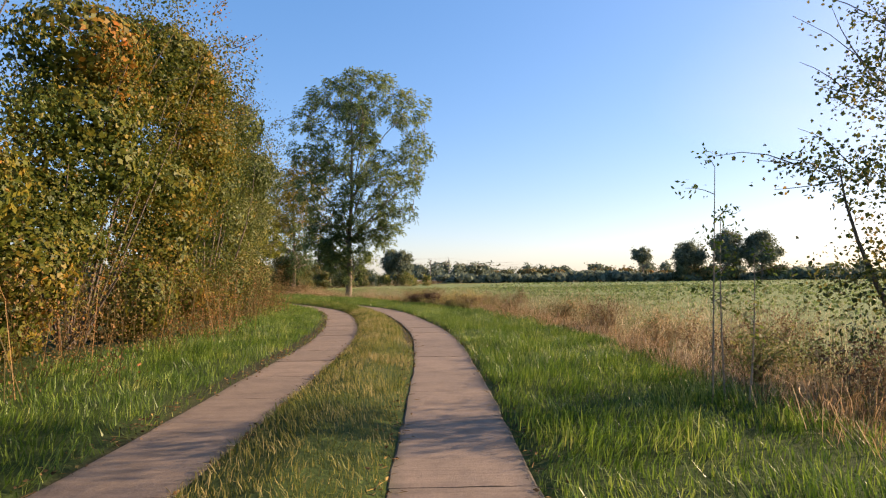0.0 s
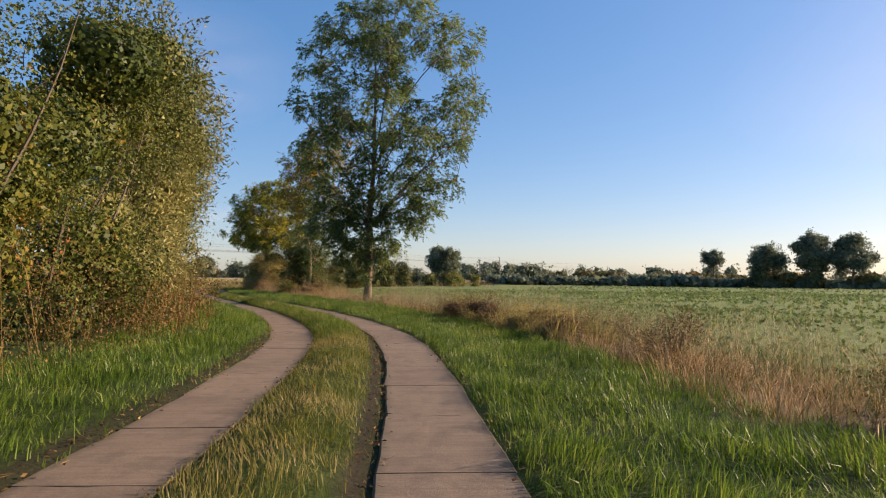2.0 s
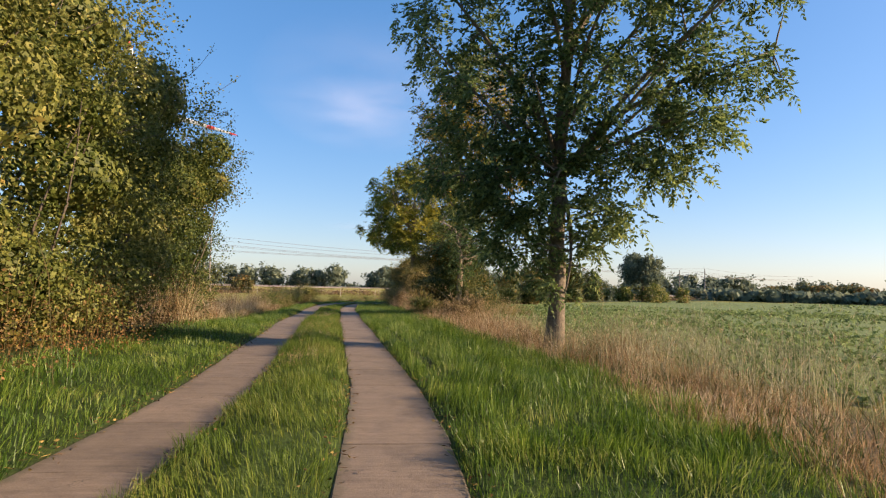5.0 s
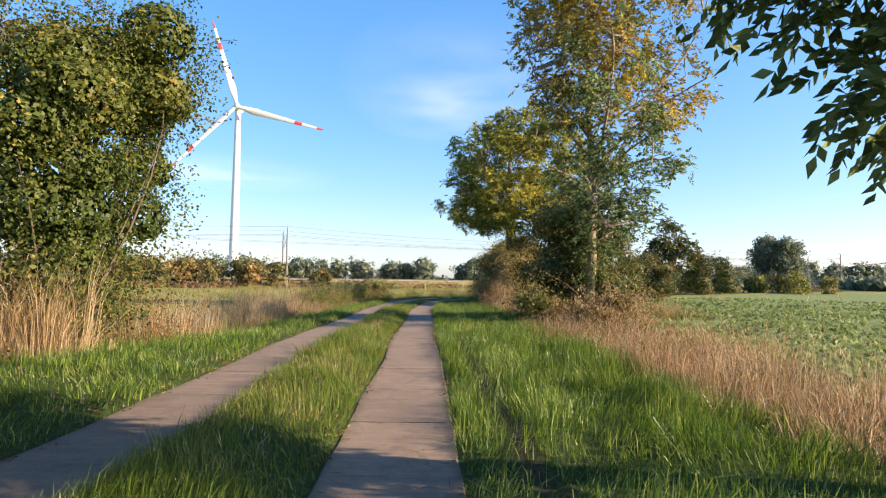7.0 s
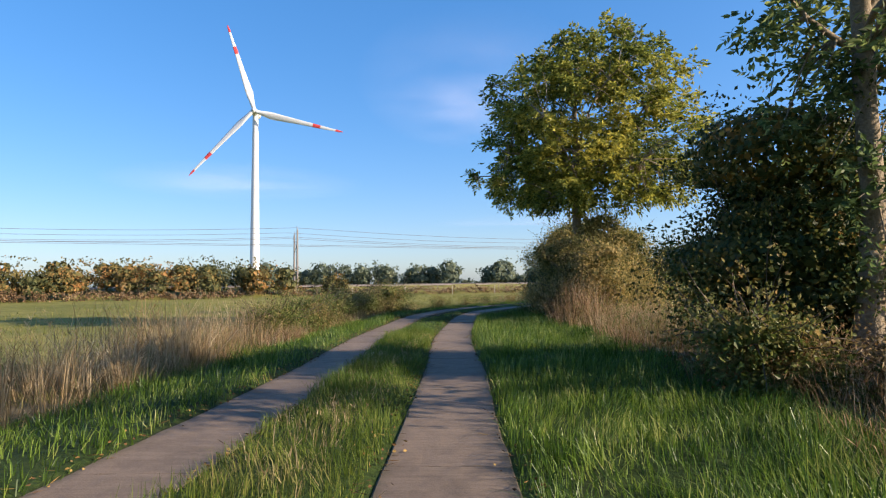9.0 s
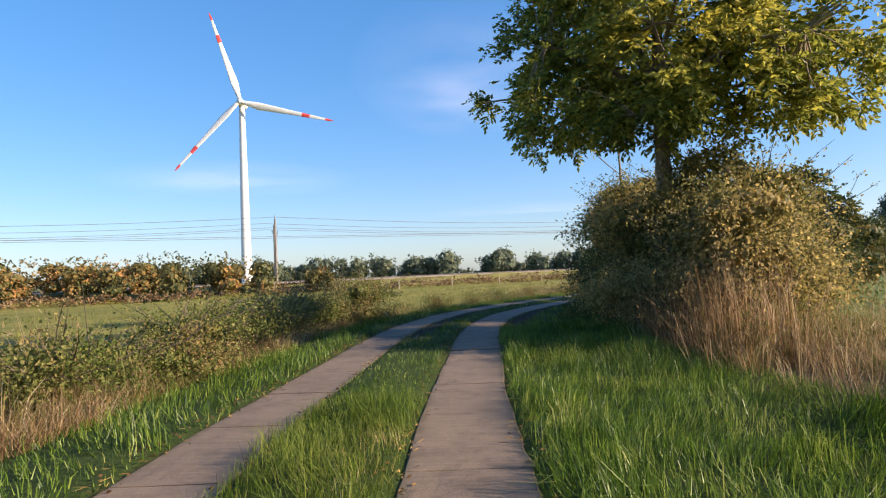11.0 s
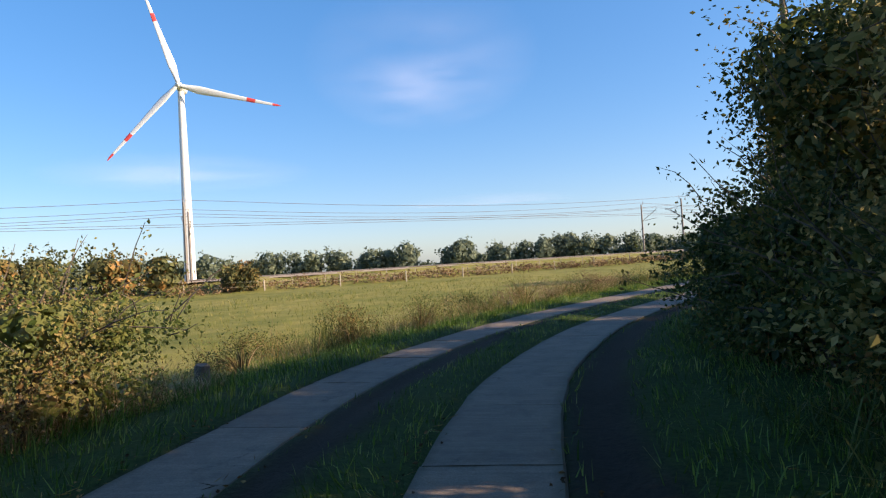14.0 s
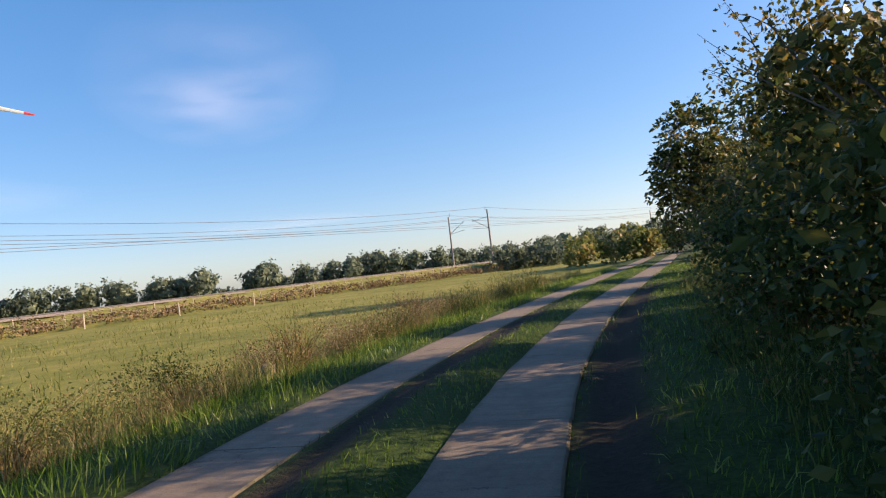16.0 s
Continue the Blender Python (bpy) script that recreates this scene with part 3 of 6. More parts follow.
# ---- vegetation tools ----
def lobes_points(lobes, n, rng, shell=0.45, rough=0.22):
    """Points near the skins of ellipsoids (x, y, z, rx, ry, rz), larger ones getting more."""
    lob = np.array(lobes, float)
    w = (lob[:, 3] * lob[:, 4] + lob[:, 4] * lob[:, 5] + lob[:, 3] * lob[:, 5])
    k = rng.choice(len(lob), n, p=w / w.sum())
    d = rng.normal(size=(n, 3))
    d /= np.linalg.norm(d, axis=1)[:, None]
    lump = lattice(d[:, 0] * 3 + k * 7.3, d[:, 1] * 3 + d[:, 2] * 2.3, 5)
    r = (1 - shell * rng.random(n) ** 1.5) * (1 - rough + 2 * rough * lump)
    p = lob[k, :3] + d * r[:, None] * lob[k, 3:]
    return p, d


def tufted(p, every, pull, rng):
    """Draws the clumps together into tufts, with gaps between them."""
    t = p[rng.choice(len(p), max(1, len(p) // every), replace=False)]
    near = np.argmin(((p[:, None] - t[None]) ** 2).sum(2), axis=1)
    return t[near] + (p - t[near]) * pull


def leaf_clumps(soup, centres, outward, per, spread, length, width, rng, droop=0.35, out=0.6):
    n = len(centres) * per
    i = np.repeat(np.arange(len(centres)), per)
    g = rng.normal(size=(n, 3)) * spread * np.array([1, 1, 0.8])
    p = centres[i] + g
    axis = rng.normal(size=(n, 3)) * 0.8 + outward[i] * out + np.array([0, 0, -droop])
    sc = rng.uniform(0.65, 1.25, n)
    soup.leaves(p, axis, length * sc, width * sc, rng)


def feathered(soup, centres, outward, per, spread, length, width, rng, droop=0.4, out=0.7):
    """Compound leaves: each a drooping stalk with three pairs of leaflets and one at its end."""
    k = max(1, per // 7)
    n = len(centres) * k
    i = np.repeat(np.arange(len(centres)), k)
    p = centres[i] + rng.normal(size=(n, 3)) * spread * np.array([0.8, 0.8, 0.6])
    axis = rng.normal(size=(n, 3)) * 0.6 + outward[i] * out + np.array([0, 0, 0.15])
    axis /= np.linalg.norm(axis, axis=1)[:, None] + 1e-9
    side = np.cross(axis, np.array([0, 0, 1.0]) + rng.normal(size=(n, 3)) * 0.25)
    side /= np.linalg.norm(side, axis=1)[:, None] + 1e-9
    long = length * rng.uniform(1.3, 2.1, (n, 1))
    for f, w in ((0.35, -1), (0.35, 1), (0.6, -1), (0.6, 1), (0.85, -1), (0.85, 1), (1.0, 0)):
        q = p + axis * long * f + np.array([0, 0, -droop]) * long * f * f
        a = axis * (0.55 if w else 1.0) + side * 0.85 * w + np.array([0, 0, -droop * (0.3 + 0.6 * f)]) + rng.normal(size=(n, 3)) * 0.16
        sc = rng.uniform(0.75, 1.2, n)
        soup.leaves(q, a, length * sc, width * sc, rng)


def arc(a, b, lift, n, rng, wob=0.05):
    a, b = np.asarray(a, float), np.asarray(b, float)
    t = np.linspace(0, 1, n)[:, None]
    mid = (a + b) / 2 + np.array([0, 0, lift]) + rng.normal(size=3) * np.linalg.norm(b - a) * wob
    return (1 - t) ** 2 * a + 2 * t * (1 - t) * mid + t**2 * b


def tree(name, label, x, y, tall, girth, lobes, clumps, per, leaf, spread, leaves, bark, seed, limbs=14, lean=(0, 0), bare=0.28, droop=0.4, z=None, lowest=1.2, pull=0.6, turned=None):
    rng = np.random.default_rng(seed)
    z = float(ground_z(x, y)[0]) if z is None else z
    ob = thing(name, label, "tree", x, y, z - 0.03)
    wood = Soup()
    h = np.linspace(0, 1, 12)
    wob = np.cumsum(rng.normal(size=(12, 2)) * tall * 0.004, axis=0)
    trunk = np.stack([lean[0] * h**1.5 + wob[:, 0], lean[1] * h**1.5 + wob[:, 1], h * tall * 0.86], 1)
    hh = np.linspace(0, 1, 46)
    line = np.stack([np.interp(hh, h, trunk[:, k]) for k in range(3)], 1)
    rad = girth * (1 - 0.88 * hh) * (1 + 0.5 * np.exp(-hh * 30)) * (1 + 0.07 * rng.normal(size=46))
    wood.tube(line, rad, 12)
    p, d = lobes_points(lobes, clumps, rng, 0.6)
    keep = p[:, 2] > lowest
    p, d = p[keep], d[keep]
    p = tufted(p, 10, pull, rng)
    ends = [p[rng.integers(len(p))]]
    for _ in range(limbs - 1):
        far = np.min(np.linalg.norm(p[:, None] - np.array(ends)[None], axis=2), axis=1)
        ends.append(p[far.argmax()])
    nodes = [trunk[4:]]
    for e in ends:
        side = math.hypot(e[0], e[1])
        z0 = float(np.clip(e[2] - side * rng.uniform(0.8, 1.5), tall * bare, tall * 0.78))
        k = z0 / (tall * 0.86)
        a = np.array([np.interp(k, h, trunk[:, 0]), np.interp(k, h, trunk[:, 1]), z0])
        line = arc(a, e, side * 0.05 + 0.2, 9, rng, 0.12)
        r0 = girth * (1 - 0.88 * k) * 0.42
        wood.tube(line, np.linspace(r0, 0.018, 9), 6)
        nodes.append(line[2:])
    net = np.concatenate(nodes)
    for c in p[:: max(1, len(p) // 420)]:
        a = net[np.linalg.norm(net - c, axis=1).argmin()]
        wood.tube(arc(a, c, 0.1, 4, rng, 0.12), np.linspace(0.022, 0.006, 4), 4)
    wood.link("trunk", bark, ob, smooth=True)
    crown = Soup()
    gold = np.zeros(len(p), bool)
    if turned:
        gold = p[:, 2] + 5.0 * (lattice(p[:, 0] * 0.9 + p[:, 2] * 0.5, p[:, 1] * 0.9, seed) - 0.5) > turned[1]
        leafage = Soup()
        feathered(leafage, p[gold], d[gold], per, spread, leaf[0], leaf[1], rng, droop)
        leafage.link("turned_leaves", turned[0], ob, "yellowed leaves high in the crown")
    feathered(crown, p[~gold], d[~gold], per, spread, leaf[0], leaf[1], rng, droop)
    crown.link("crown", leaves, ob)
    return ob


def bush(name, label, x, y, lobes, clumps, per, leaf, spread, leaves, seed, low=None, stems=22, twig=M_TWIG, group="", category="bush", inner=0.25, sprigs=30, facing=None, core=0.48, pull=0.78, big=1.5, heart=0.17, fine=1.0):
    """A shrub: stems from the foot, clumped leaves on lumpy lobes, darker inside where light cannot reach."""
    rng = np.random.default_rng(seed)
    z = float(ground_z(x, y)[0])
    ob = thing(name, label, category, x, y, z - 0.03, group)
    p, d = lobes_points(lobes, clumps, rng, 0.35, 0.28)
    keep = p[:, 2] > 0.08
    if facing is not None:
        keep &= (d[:, 0] * facing[0] + d[:, 1] * facing[1] > -0.3) | (rng.random(len(p)) < 0.18)
    p, d = tufted(p[keep], 9, pull, rng), d[keep]
    wood = Soup()
    lob = np.array(lobes)
    for c in p[rng.choice(len(p), min(stems, len(p)), replace=False)]:
        k = lob[np.linalg.norm(lob[:, :3] - c, axis=1).argmin()]
        a = np.array([k[0] * 0.15, k[1] * 0.15, 0.0])
        c = c * np.array([0.8, 0.8, 0.93])
        wood.tube(arc(a, c, 0.25, 6, rng, 0.08), np.linspace(rng.uniform(0.02, 0.045) * fine, 0.006 * fine, 6), 5)
    top = p[p[:, 2] > np.quantile(p[:, 2], 0.5)]
    tips, tipd = [], []
    for c in top[rng.choice(len(top), min(sprigs, len(top)), replace=False)]:
        k = lob[np.linalg.norm(lob[:, :3] - c, axis=1).argmin()]
        o = (c - k[:3]) / (np.linalg.norm(c - k[:3]) + 1e-6) + np.array([0, 0, 0.5]) + rng.normal(size=3) * 0.3
        e = c + o * rng.uniform(0.25, 0.7) * fine
        line = arc(c, e, 0.05, 4, rng, 0.1)
        wood.tube(line, np.linspace(0.009, 0.003, 4) * fine, 3)
        t = rng.random(9)[:, None]
        tips.append(c + (e - c) * t)
        tipd.append(np.repeat(o[None], 9, 0))
    tagged(wood.link("branchwork", twig, ob), kind="stuff")
    fol = Soup()
    leaf_clumps(fol, p, d, per, spread, leaf[0], leaf[1], rng, 0.2)
    if tips:
        leaf_clumps(fol, np.concatenate(tips), np.concatenate(tipd), 2, 0.05, leaf[0], leaf[1], rng, 0.1)
    q, e = lobes_points([(a, b, c, rx * 0.72, ry * 0.72, rz * 0.78) for a, b, c, rx, ry, rz in lobes], int(clumps * inner), rng, 0.5, 0.2)
    q, e = q[q[:, 2] > 0.1], e[q[:, 2] > 0.1]
    leaf_clumps(fol, q, e, max(6, per // 2), spread * 1.3, leaf[0] * big, leaf[1] * big, rng, 0.2)
    # the thick middle, hardly reached by light
    for a, b, c, rx, ry, rz in lobes if core >= 0.3 else ():
        fol.heart((a, b, c, rx * core, ry * core, rz * core), rng, heart, 1.1, facing)
    fol.link("foliage", leaves, ob)
    if low:
        mat, n, tall = low
        foot = Soup()
        a = rng.uniform(0, 2 * np.pi, n) if facing is None else math.atan2(facing[1], facing[0]) + rng.uniform(-1.9, 1.9, n)
        k = lob[rng.integers(len(lob), size=n)]
        r = rng.uniform(0.6, 1.02, n)
        c = np.stack([k[:, 0] + np.cos(a) * k[:, 3] * r, k[:, 1] + np.sin(a) * k[:, 4] * r, rng.uniform(0.05, tall, n) * rng.random(n) ** 0.5], 1)
        leaf_clumps(foot, c, np.stack([np.cos(a), np.sin(a), 0 * a], 1), 13, 0.12, leaf[0] * 0.7, leaf[1] * 0.7, rng, 0.5)
        b = c[: n // 2] * np.array([1, 1, 0])
        foot.blades(b, rng.uniform(0.4, 1.3, len(b)) * tall, 0.009, rng.uniform(0.1, 0.7, len(b)), rng)
        foot.link("undergrowth", mat, ob, "dry brown undergrowth at the foot")
    return ob


def belt(name, label, s0, s1, u0, u1, stalks, tall, mat, seed, head=0.5, leafy=1.0, wob=0.5, width=0.006, clump=0.5):
    """A strip of tall dry grass along the track: stalks with seed heads and dead blades."""
    rng = np.random.default_rng(seed)
    s, u = rng.uniform(s0, s1, stalks), rng.uniform(u0, u1, stalks)
    keep = lattice(s * 0.9, u * 1.1, seed) + 0.35 * lattice(s * 2.7, u * 2.7, seed + 1) > clump
    s, u = s[keep], u[keep] + (lattice(s[keep] * 0.35, s[keep] * 0, seed + 2) - 0.5) * wob
    x, y = road_xy(s, u)
    p = np.stack([x, y, height(x, y, s, u) - 0.02], 1)
    n = len(p)
    h = tall * (0.1 + 0.6 * lattice(s * 0.45, u * 0.6, seed + 3) + 0.75 * lattice(s * 1.6, u * 1.6, seed + 4) ** 1.4) * rng.uniform(0.5, 1.2, n)
    sp = Soup()
    lean = np.where(rng.random(n) < 0.3, rng.uniform(0.8, 2.0, n), rng.uniform(0.02, 1.25, n) ** 1.5)
    sp.blades(p, h, width, lean, rng)
    m = rng.random(n) < leafy
    for _ in range(2):
        q = p[m] + rng.normal(size=(m.sum(), 3)) * np.array([0.05, 0.05, 0])
        sp.blades(q, h[m] * rng.uniform(0.3, 0.75, m.sum()), 0.009, rng.uniform(0.3, 1.3, m.sum()), rng)
    k = rng.random(n) < head
    c = p[k] + np.array([0, 0, 1.0]) * (h[k] * 0.86)[:, None]
    sp.leaves(np.repeat(c, 3, 0) + rng.normal(size=(3 * k.sum(), 3)) * 0.02, np.tile([[0.0, 0, 1]], (3 * k.sum(), 1)) + rng.normal(size=(3 * k.sum(), 3)) * 0.35, rng.uniform(0.05, 0.11, 3 * k.sum()), 0.009, rng)
    ob = sp.link(name, mat)
    return tagged(ob, label, "tall grass", kind="stuff")


def sward(name, label, s0, s1, u0, u1, n, tall, mat, seed, wid=0.006, bare=None, tuft=0.0, edge=0.12, bent=0.34):
    """Fine grass between two lines along the track: it leans together in wisps and stands in tussocks of uneven height."""
    rng = np.random.default_rng(seed)
    s, u = rng.uniform(s0, s1, n), rng.uniform(u0, u1, n)
    fray = np.abs(lattice(s * 3.1, s * 0 + seed, 6) - 0.5) * 2 * edge + np.abs(lattice(s * 9.0, s * 0 + seed, 8) - 0.5) * edge
    keep = (u > u0 + fray * 0.6) & (u < u1 - fray * 0.6)
    if bare is not None:
        keep &= rng.random(n) > bare(s, u)
    s, u = s[keep], u[keep]
    lump = lattice(s * 2.4, u * 2.4, seed + 7)
    k = rng.random(len(s)) < 0.55 + 0.45 * lump
    s, u, lump = s[k], u[k], lump[k]
    x, y = road_xy(s, u)
    n = len(s)
    p = np.stack([x, y, height(x, y, s, u) - 0.012], 1)
    low = np.clip(0.5 + np.minimum(u - u0, u1 - u) / 0.3, 0.5, 1)
    h = tall * (0.4 + 0.45 * lattice(s * 0.9, u * 1.3, seed + 2) + (0.55 + 1.3 * tuft) * lump**2.2 + 0.25 * lattice(s * 6, u * 6, seed + 9)) * rng.uniform(0.55, 1.15, n) * low
    az = 9.0 * lattice(s * 0.7, u * 0.9, seed + 11) + 5.0 * lattice(s * 2.6, u * 2.6, seed + 12) + rng.normal(size=n) * 0.8
    lean = np.abs(rng.normal(size=n) * 0.35 + 0.5 * lattice(s * 1.9, u * 1.9, seed + 13) + 0.15)
    sp = Soup()
    m = int(n * bent)
    sp.wisps(p[:m], az[:m], h[:m] * 1.1, wid * rng.uniform(0.6, 1.3, m), lean[:m] * 1.5, rng)
    sp.needles(p[m:], az[m:], h[m:] * rng.uniform(0.5, 1.0, n - m), wid * 1.25, lean[m:], rng)
    return tagged(sp.link(name, mat), label, "grass", kind="stuff")


def tussocks(name, label, s0, s1, u0, u1, n, per, tall, mat, seed, spread=0.13, width=0.005, head=0.15, gap=0.3, wob=0.6, stiff=1.0):
    """Clumps of tall dry grass: stems that fan out from each foot, some broken over, some with seed heads."""
    rng = np.random.default_rng(seed)
    s, u = rng.uniform(s0, s1, n), rng.uniform(u0, u1, n)
    k = lattice(s * 0.7, u * 1.1, seed) * 0.7 + 0.3 * rng.random(n) > gap
    s, u = s[k], u[k] + (lattice(s[k] * 0.35, s[k] * 0, seed + 2) - 0.5) * wob
    big = (0.45 + 0.8 * lattice(s * 0.45, u * 0.8, seed + 3)) * rng.uniform(0.65, 1.2, len(s))
    i = np.repeat(np.arange(len(s)), per)
    n = len(i)
    az = rng.uniform(0, 2 * np.pi, n)
    q = np.sqrt(rng.random(n))
    x, y = road_xy(s, u)
    z = height(x, y, s, u) - 0.02
    r = q * spread * big[i]
    p = np.stack([x[i] + np.cos(az) * r, y[i] + np.sin(az) * r, z[i]], 1)
    h = tall * big[i] * rng.uniform(0.4, 1.1, n) * (1 - 0.25 * q)
    lean = (0.1 + 0.75 * q**1.3 * rng.uniform(0.4, 1.3, n)) / stiff
    lean = np.where(rng.random(n) < 0.12, rng.uniform(0.9, 1.8, n), lean)
    az = az + rng.normal(size=n) * 0.5
    sp = Soup()
    sp.wisps(p, az, h, width * rng.uniform(0.6, 1.3, n), lean, rng)
    m = np.flatnonzero((rng.random(n) < head) & (lean < 0.9))
    tip = p[m] + np.stack([np.cos(az[m]) * lean[m] * h[m] * 0.8, np.sin(az[m]) * lean[m] * h[m] * 0.8, h[m] * 0.82], 1)
    tip = np.repeat(tip, 3, 0) + rng.normal(size=(3 * len(m), 3)) * 0.015
    sp.leaves(tip, np.tile([[0.0, 0, 1]], (len(tip), 1)) + rng.normal(size=(len(tip), 3)) * 0.4, rng.uniform(0.04, 0.1, len(tip)), 0.008, rng)
    return tagged(sp.link(name, mat), label, "tall grass", kind="stuff")


# ---- trees ----
tree("ash_tree", "tall ash tree in green leaf standing in the dry grass", -6.45, 41.8, 16.2, 0.2,
     [(-1.0, 0, 14.2, 1.9, 1.9, 1.2), (1.5, 0.2, 14.8, 2.2, 2.1, 1.2), (4.0, -0.3, 12.9, 1.7, 1.8, 1.4), (-2.9, 0.3, 12.4, 1.2, 1.4, 1.0), (0.4, 0, 12.9, 2.2, 2.0, 0.8),
      (4.6, 0.2, 10.3, 1.3, 1.7, 1.4), (-2.9, -0.3, 10.1, 1.1, 1.4, 0.8), (4.3, -0.2, 8.1, 1.3, 1.6, 1.0), (-2.6, 0.2, 7.6, 1.5, 1.7, 1.2), (-1.3, -0.2, 5.4, 1.9, 1.8, 1.4),
      (2.4, 0.2, 6.5, 1.8, 1.7, 1.1), (3.9, 0, 6.0, 0.9, 1.0, 0.6), (0.5, 2.6, 11.6, 1.5, 1.2, 1.3), (1.0, -2.5, 12.0, 1.5, 1.2, 1.1), (-0.9, -0.3, 3.7, 1.2, 1.2, 0.9),
      (1.3, 0.1, 4.0, 1.0, 1.1, 0.8), (-0.8, -0.2, 2.7, 0.7, 0.7, 0.6), (0.75, -0.1, 2.7, 0.5, 0.6, 0.9), (0.9, 0.8, 8.6, 1.0, 1.0, 0.6), (0.2, -1.6, 7.6, 1.2, 1.0, 0.9), (-0.7, 0.2, 9.4, 1.0, 1.1, 0.8), (2.5, 0, 9.4, 1.1, 1.2, 0.9), (1.0, 0.3, 11.2, 1.2, 1.3, 0.8), (-1.6, -0.2, 11.4, 1.0, 1.0, 0.7), (0.2, -1.9, 9.6, 1.9, 1.0, 1.4), (2.4, -1.7, 7.9, 1.5, 1.0, 1.1), (-1.6, -1.7, 8.6, 1.3, 1.0, 1.0), (1.0, -1.3, 5.6, 1.3, 0.9, 0.9), (0.1, -0.7, 4.6, 1.1, 0.8, 0.9), (0.0, -0.6, 6.6, 1.2, 0.8, 0.9), (3.0, -0.3, 4.9, 1.0, 1.0, 0.7), (-1.8, -0.3, 4.3, 1.5, 1.3, 1.1), (1.9, 0, 4.7, 1.2, 1.1, 0.9), (0.2, -0.8, 3.5, 1.2, 0.8, 0.9), (-0.9, -0.5, 2.6, 0.9, 0.7, 0.7), (0.6, -0.4, 2.0, 0.5, 0.5, 0.8), (0.15, -0.25, 1.5, 0.35, 0.3, 0.6), (-0.2, -0.2, 1.9, 0.3, 0.3, 0.5), (2.6, -0.2, 3.9, 0.7, 0.6, 0.5), (1.7, -0.3, 3.1, 0.7, 0.6, 0.6)],
     3100, 35, (0.13, 0.058), 0.17, M_ASH, M_BARK, 11, droop=0.6, pull=0.7, limbs=30, bare=0.24, lowest=0.9)
tree("yellowing_ash_tree", "slender ash tree turning yellow beside the track", -13.2, 54.2, 12.5, 0.155,
     [(0.9, 0.4, 9.6, 2.5, 2.4, 2.6), (-0.7, -0.4, 7.6, 1.6, 1.6, 1.5), (1.6, 0.9, 6.8, 1.6, 1.6, 1.5), (0.5, 0.3, 5.2, 1.3, 1.3, 1.1), (1.7, 0.8, 4.6, 1.2, 1.1, 0.6), (0.8, 0.5, 11.2, 1.8, 1.8, 1.3), (-0.4, -0.2, 4.2, 1.0, 1.0, 0.8),
      (0.1, 0, 2.4, 0.6, 0.6, 1.3), (-0.5, -0.3, 3.2, 0.8, 0.8, 0.8), (0.6, 0.3, 3.4, 0.8, 0.8, 0.7), (0.4, 0.2, 2.2, 0.6, 0.6, 0.5), (1.2, -2.0, 3.5, 1.3, 1.3, 0.8), (1.4, -2.4, 5.0, 1.5, 1.5, 0.9), (0.9, -1.8, 6.8, 1.6, 1.6, 1.2), (1.3, -1.9, 2.4, 1.0, 0.9, 0.6), (0.4, -1.2, 8.6, 1.5, 1.5, 1.2), (-0.9, 0.2, 9.4, 1.6, 1.5, 1.3), (-0.5, -0.6, 6.0, 1.1, 1.1, 0.9)],
     1450, 35, (0.115, 0.052), 0.17, M_ASH, M_PALEBARK, 12, pull=0.66, limbs=18, bare=0.3, lowest=1.3, turned=(M_YELLOW, 5.9))
tree("maple_tree", "round-crowned maple tree yellowing over brown bushes", -21.3, 66.9, 11.2, 0.24,
     [(0.5, 0, 7.4, 3.3, 3.4, 2.6), (-1.7, 0, 5.5, 2.2, 2.2, 1.6), (2.9, 0, 6.0, 2.1, 2.2, 1.8), (0.2, -1.5, 5.1, 2.5, 2.0, 1.4), (-2.2, 1.0, 4.9, 1.6, 1.6, 0.9), (1.0, 0, 9.2, 2.2, 2.0, 1.3), (1.1, -1.0, 4.1, 2.2, 1.8, 0.8), (3.1, 0.6, 4.8, 1.5, 1.6, 0.9), (-1.0, -0.5, 7.9, 1.8, 1.8, 1.4), (2.5, -0.4, 8.2, 1.7, 1.8, 1.3)],
     2000, 35, (0.15, 0.07), 0.16, M_MAPLE, M_PALEBARK, 13, pull=0.6, limbs=22, bare=0.42, lowest=2.9)
tree("bare_stemmed_tree", "thin pale-barked tree with leaves only at the top", -23.9, 73.7, 7.6, 0.09,
     [(0.2, 0, 7.4, 1.8, 1.6, 0.7), (-1.4, 0, 6.8, 0.8, 0.8, 0.5), (1.5, 0.2, 6.9, 0.9, 0.8, 0.5)], 140, 18, (0.15, 0.07), 0.2, M_MAPLE, M_PALEBARK, 14, limbs=16, bare=0.4, lowest=6.3)
tree("oak_tree", "dark green tree rising above the trackside bushes", -19.0, 103.3, 7.9, 0.2,
     [(0, 0, 5.9, 2.0, 2.0, 1.9), (-1.0, -0.6, 4.3, 1.6, 1.6, 1.5), (1.1, 0, 4.2, 1.9, 1.9, 1.6), (-0.8, 0, 2.5, 1.4, 1.4, 1.1)], 520, 20, (0.24, 0.16), 0.3, M_DARKBUSH, M_BARK, 15, limbs=12, lowest=1.2)

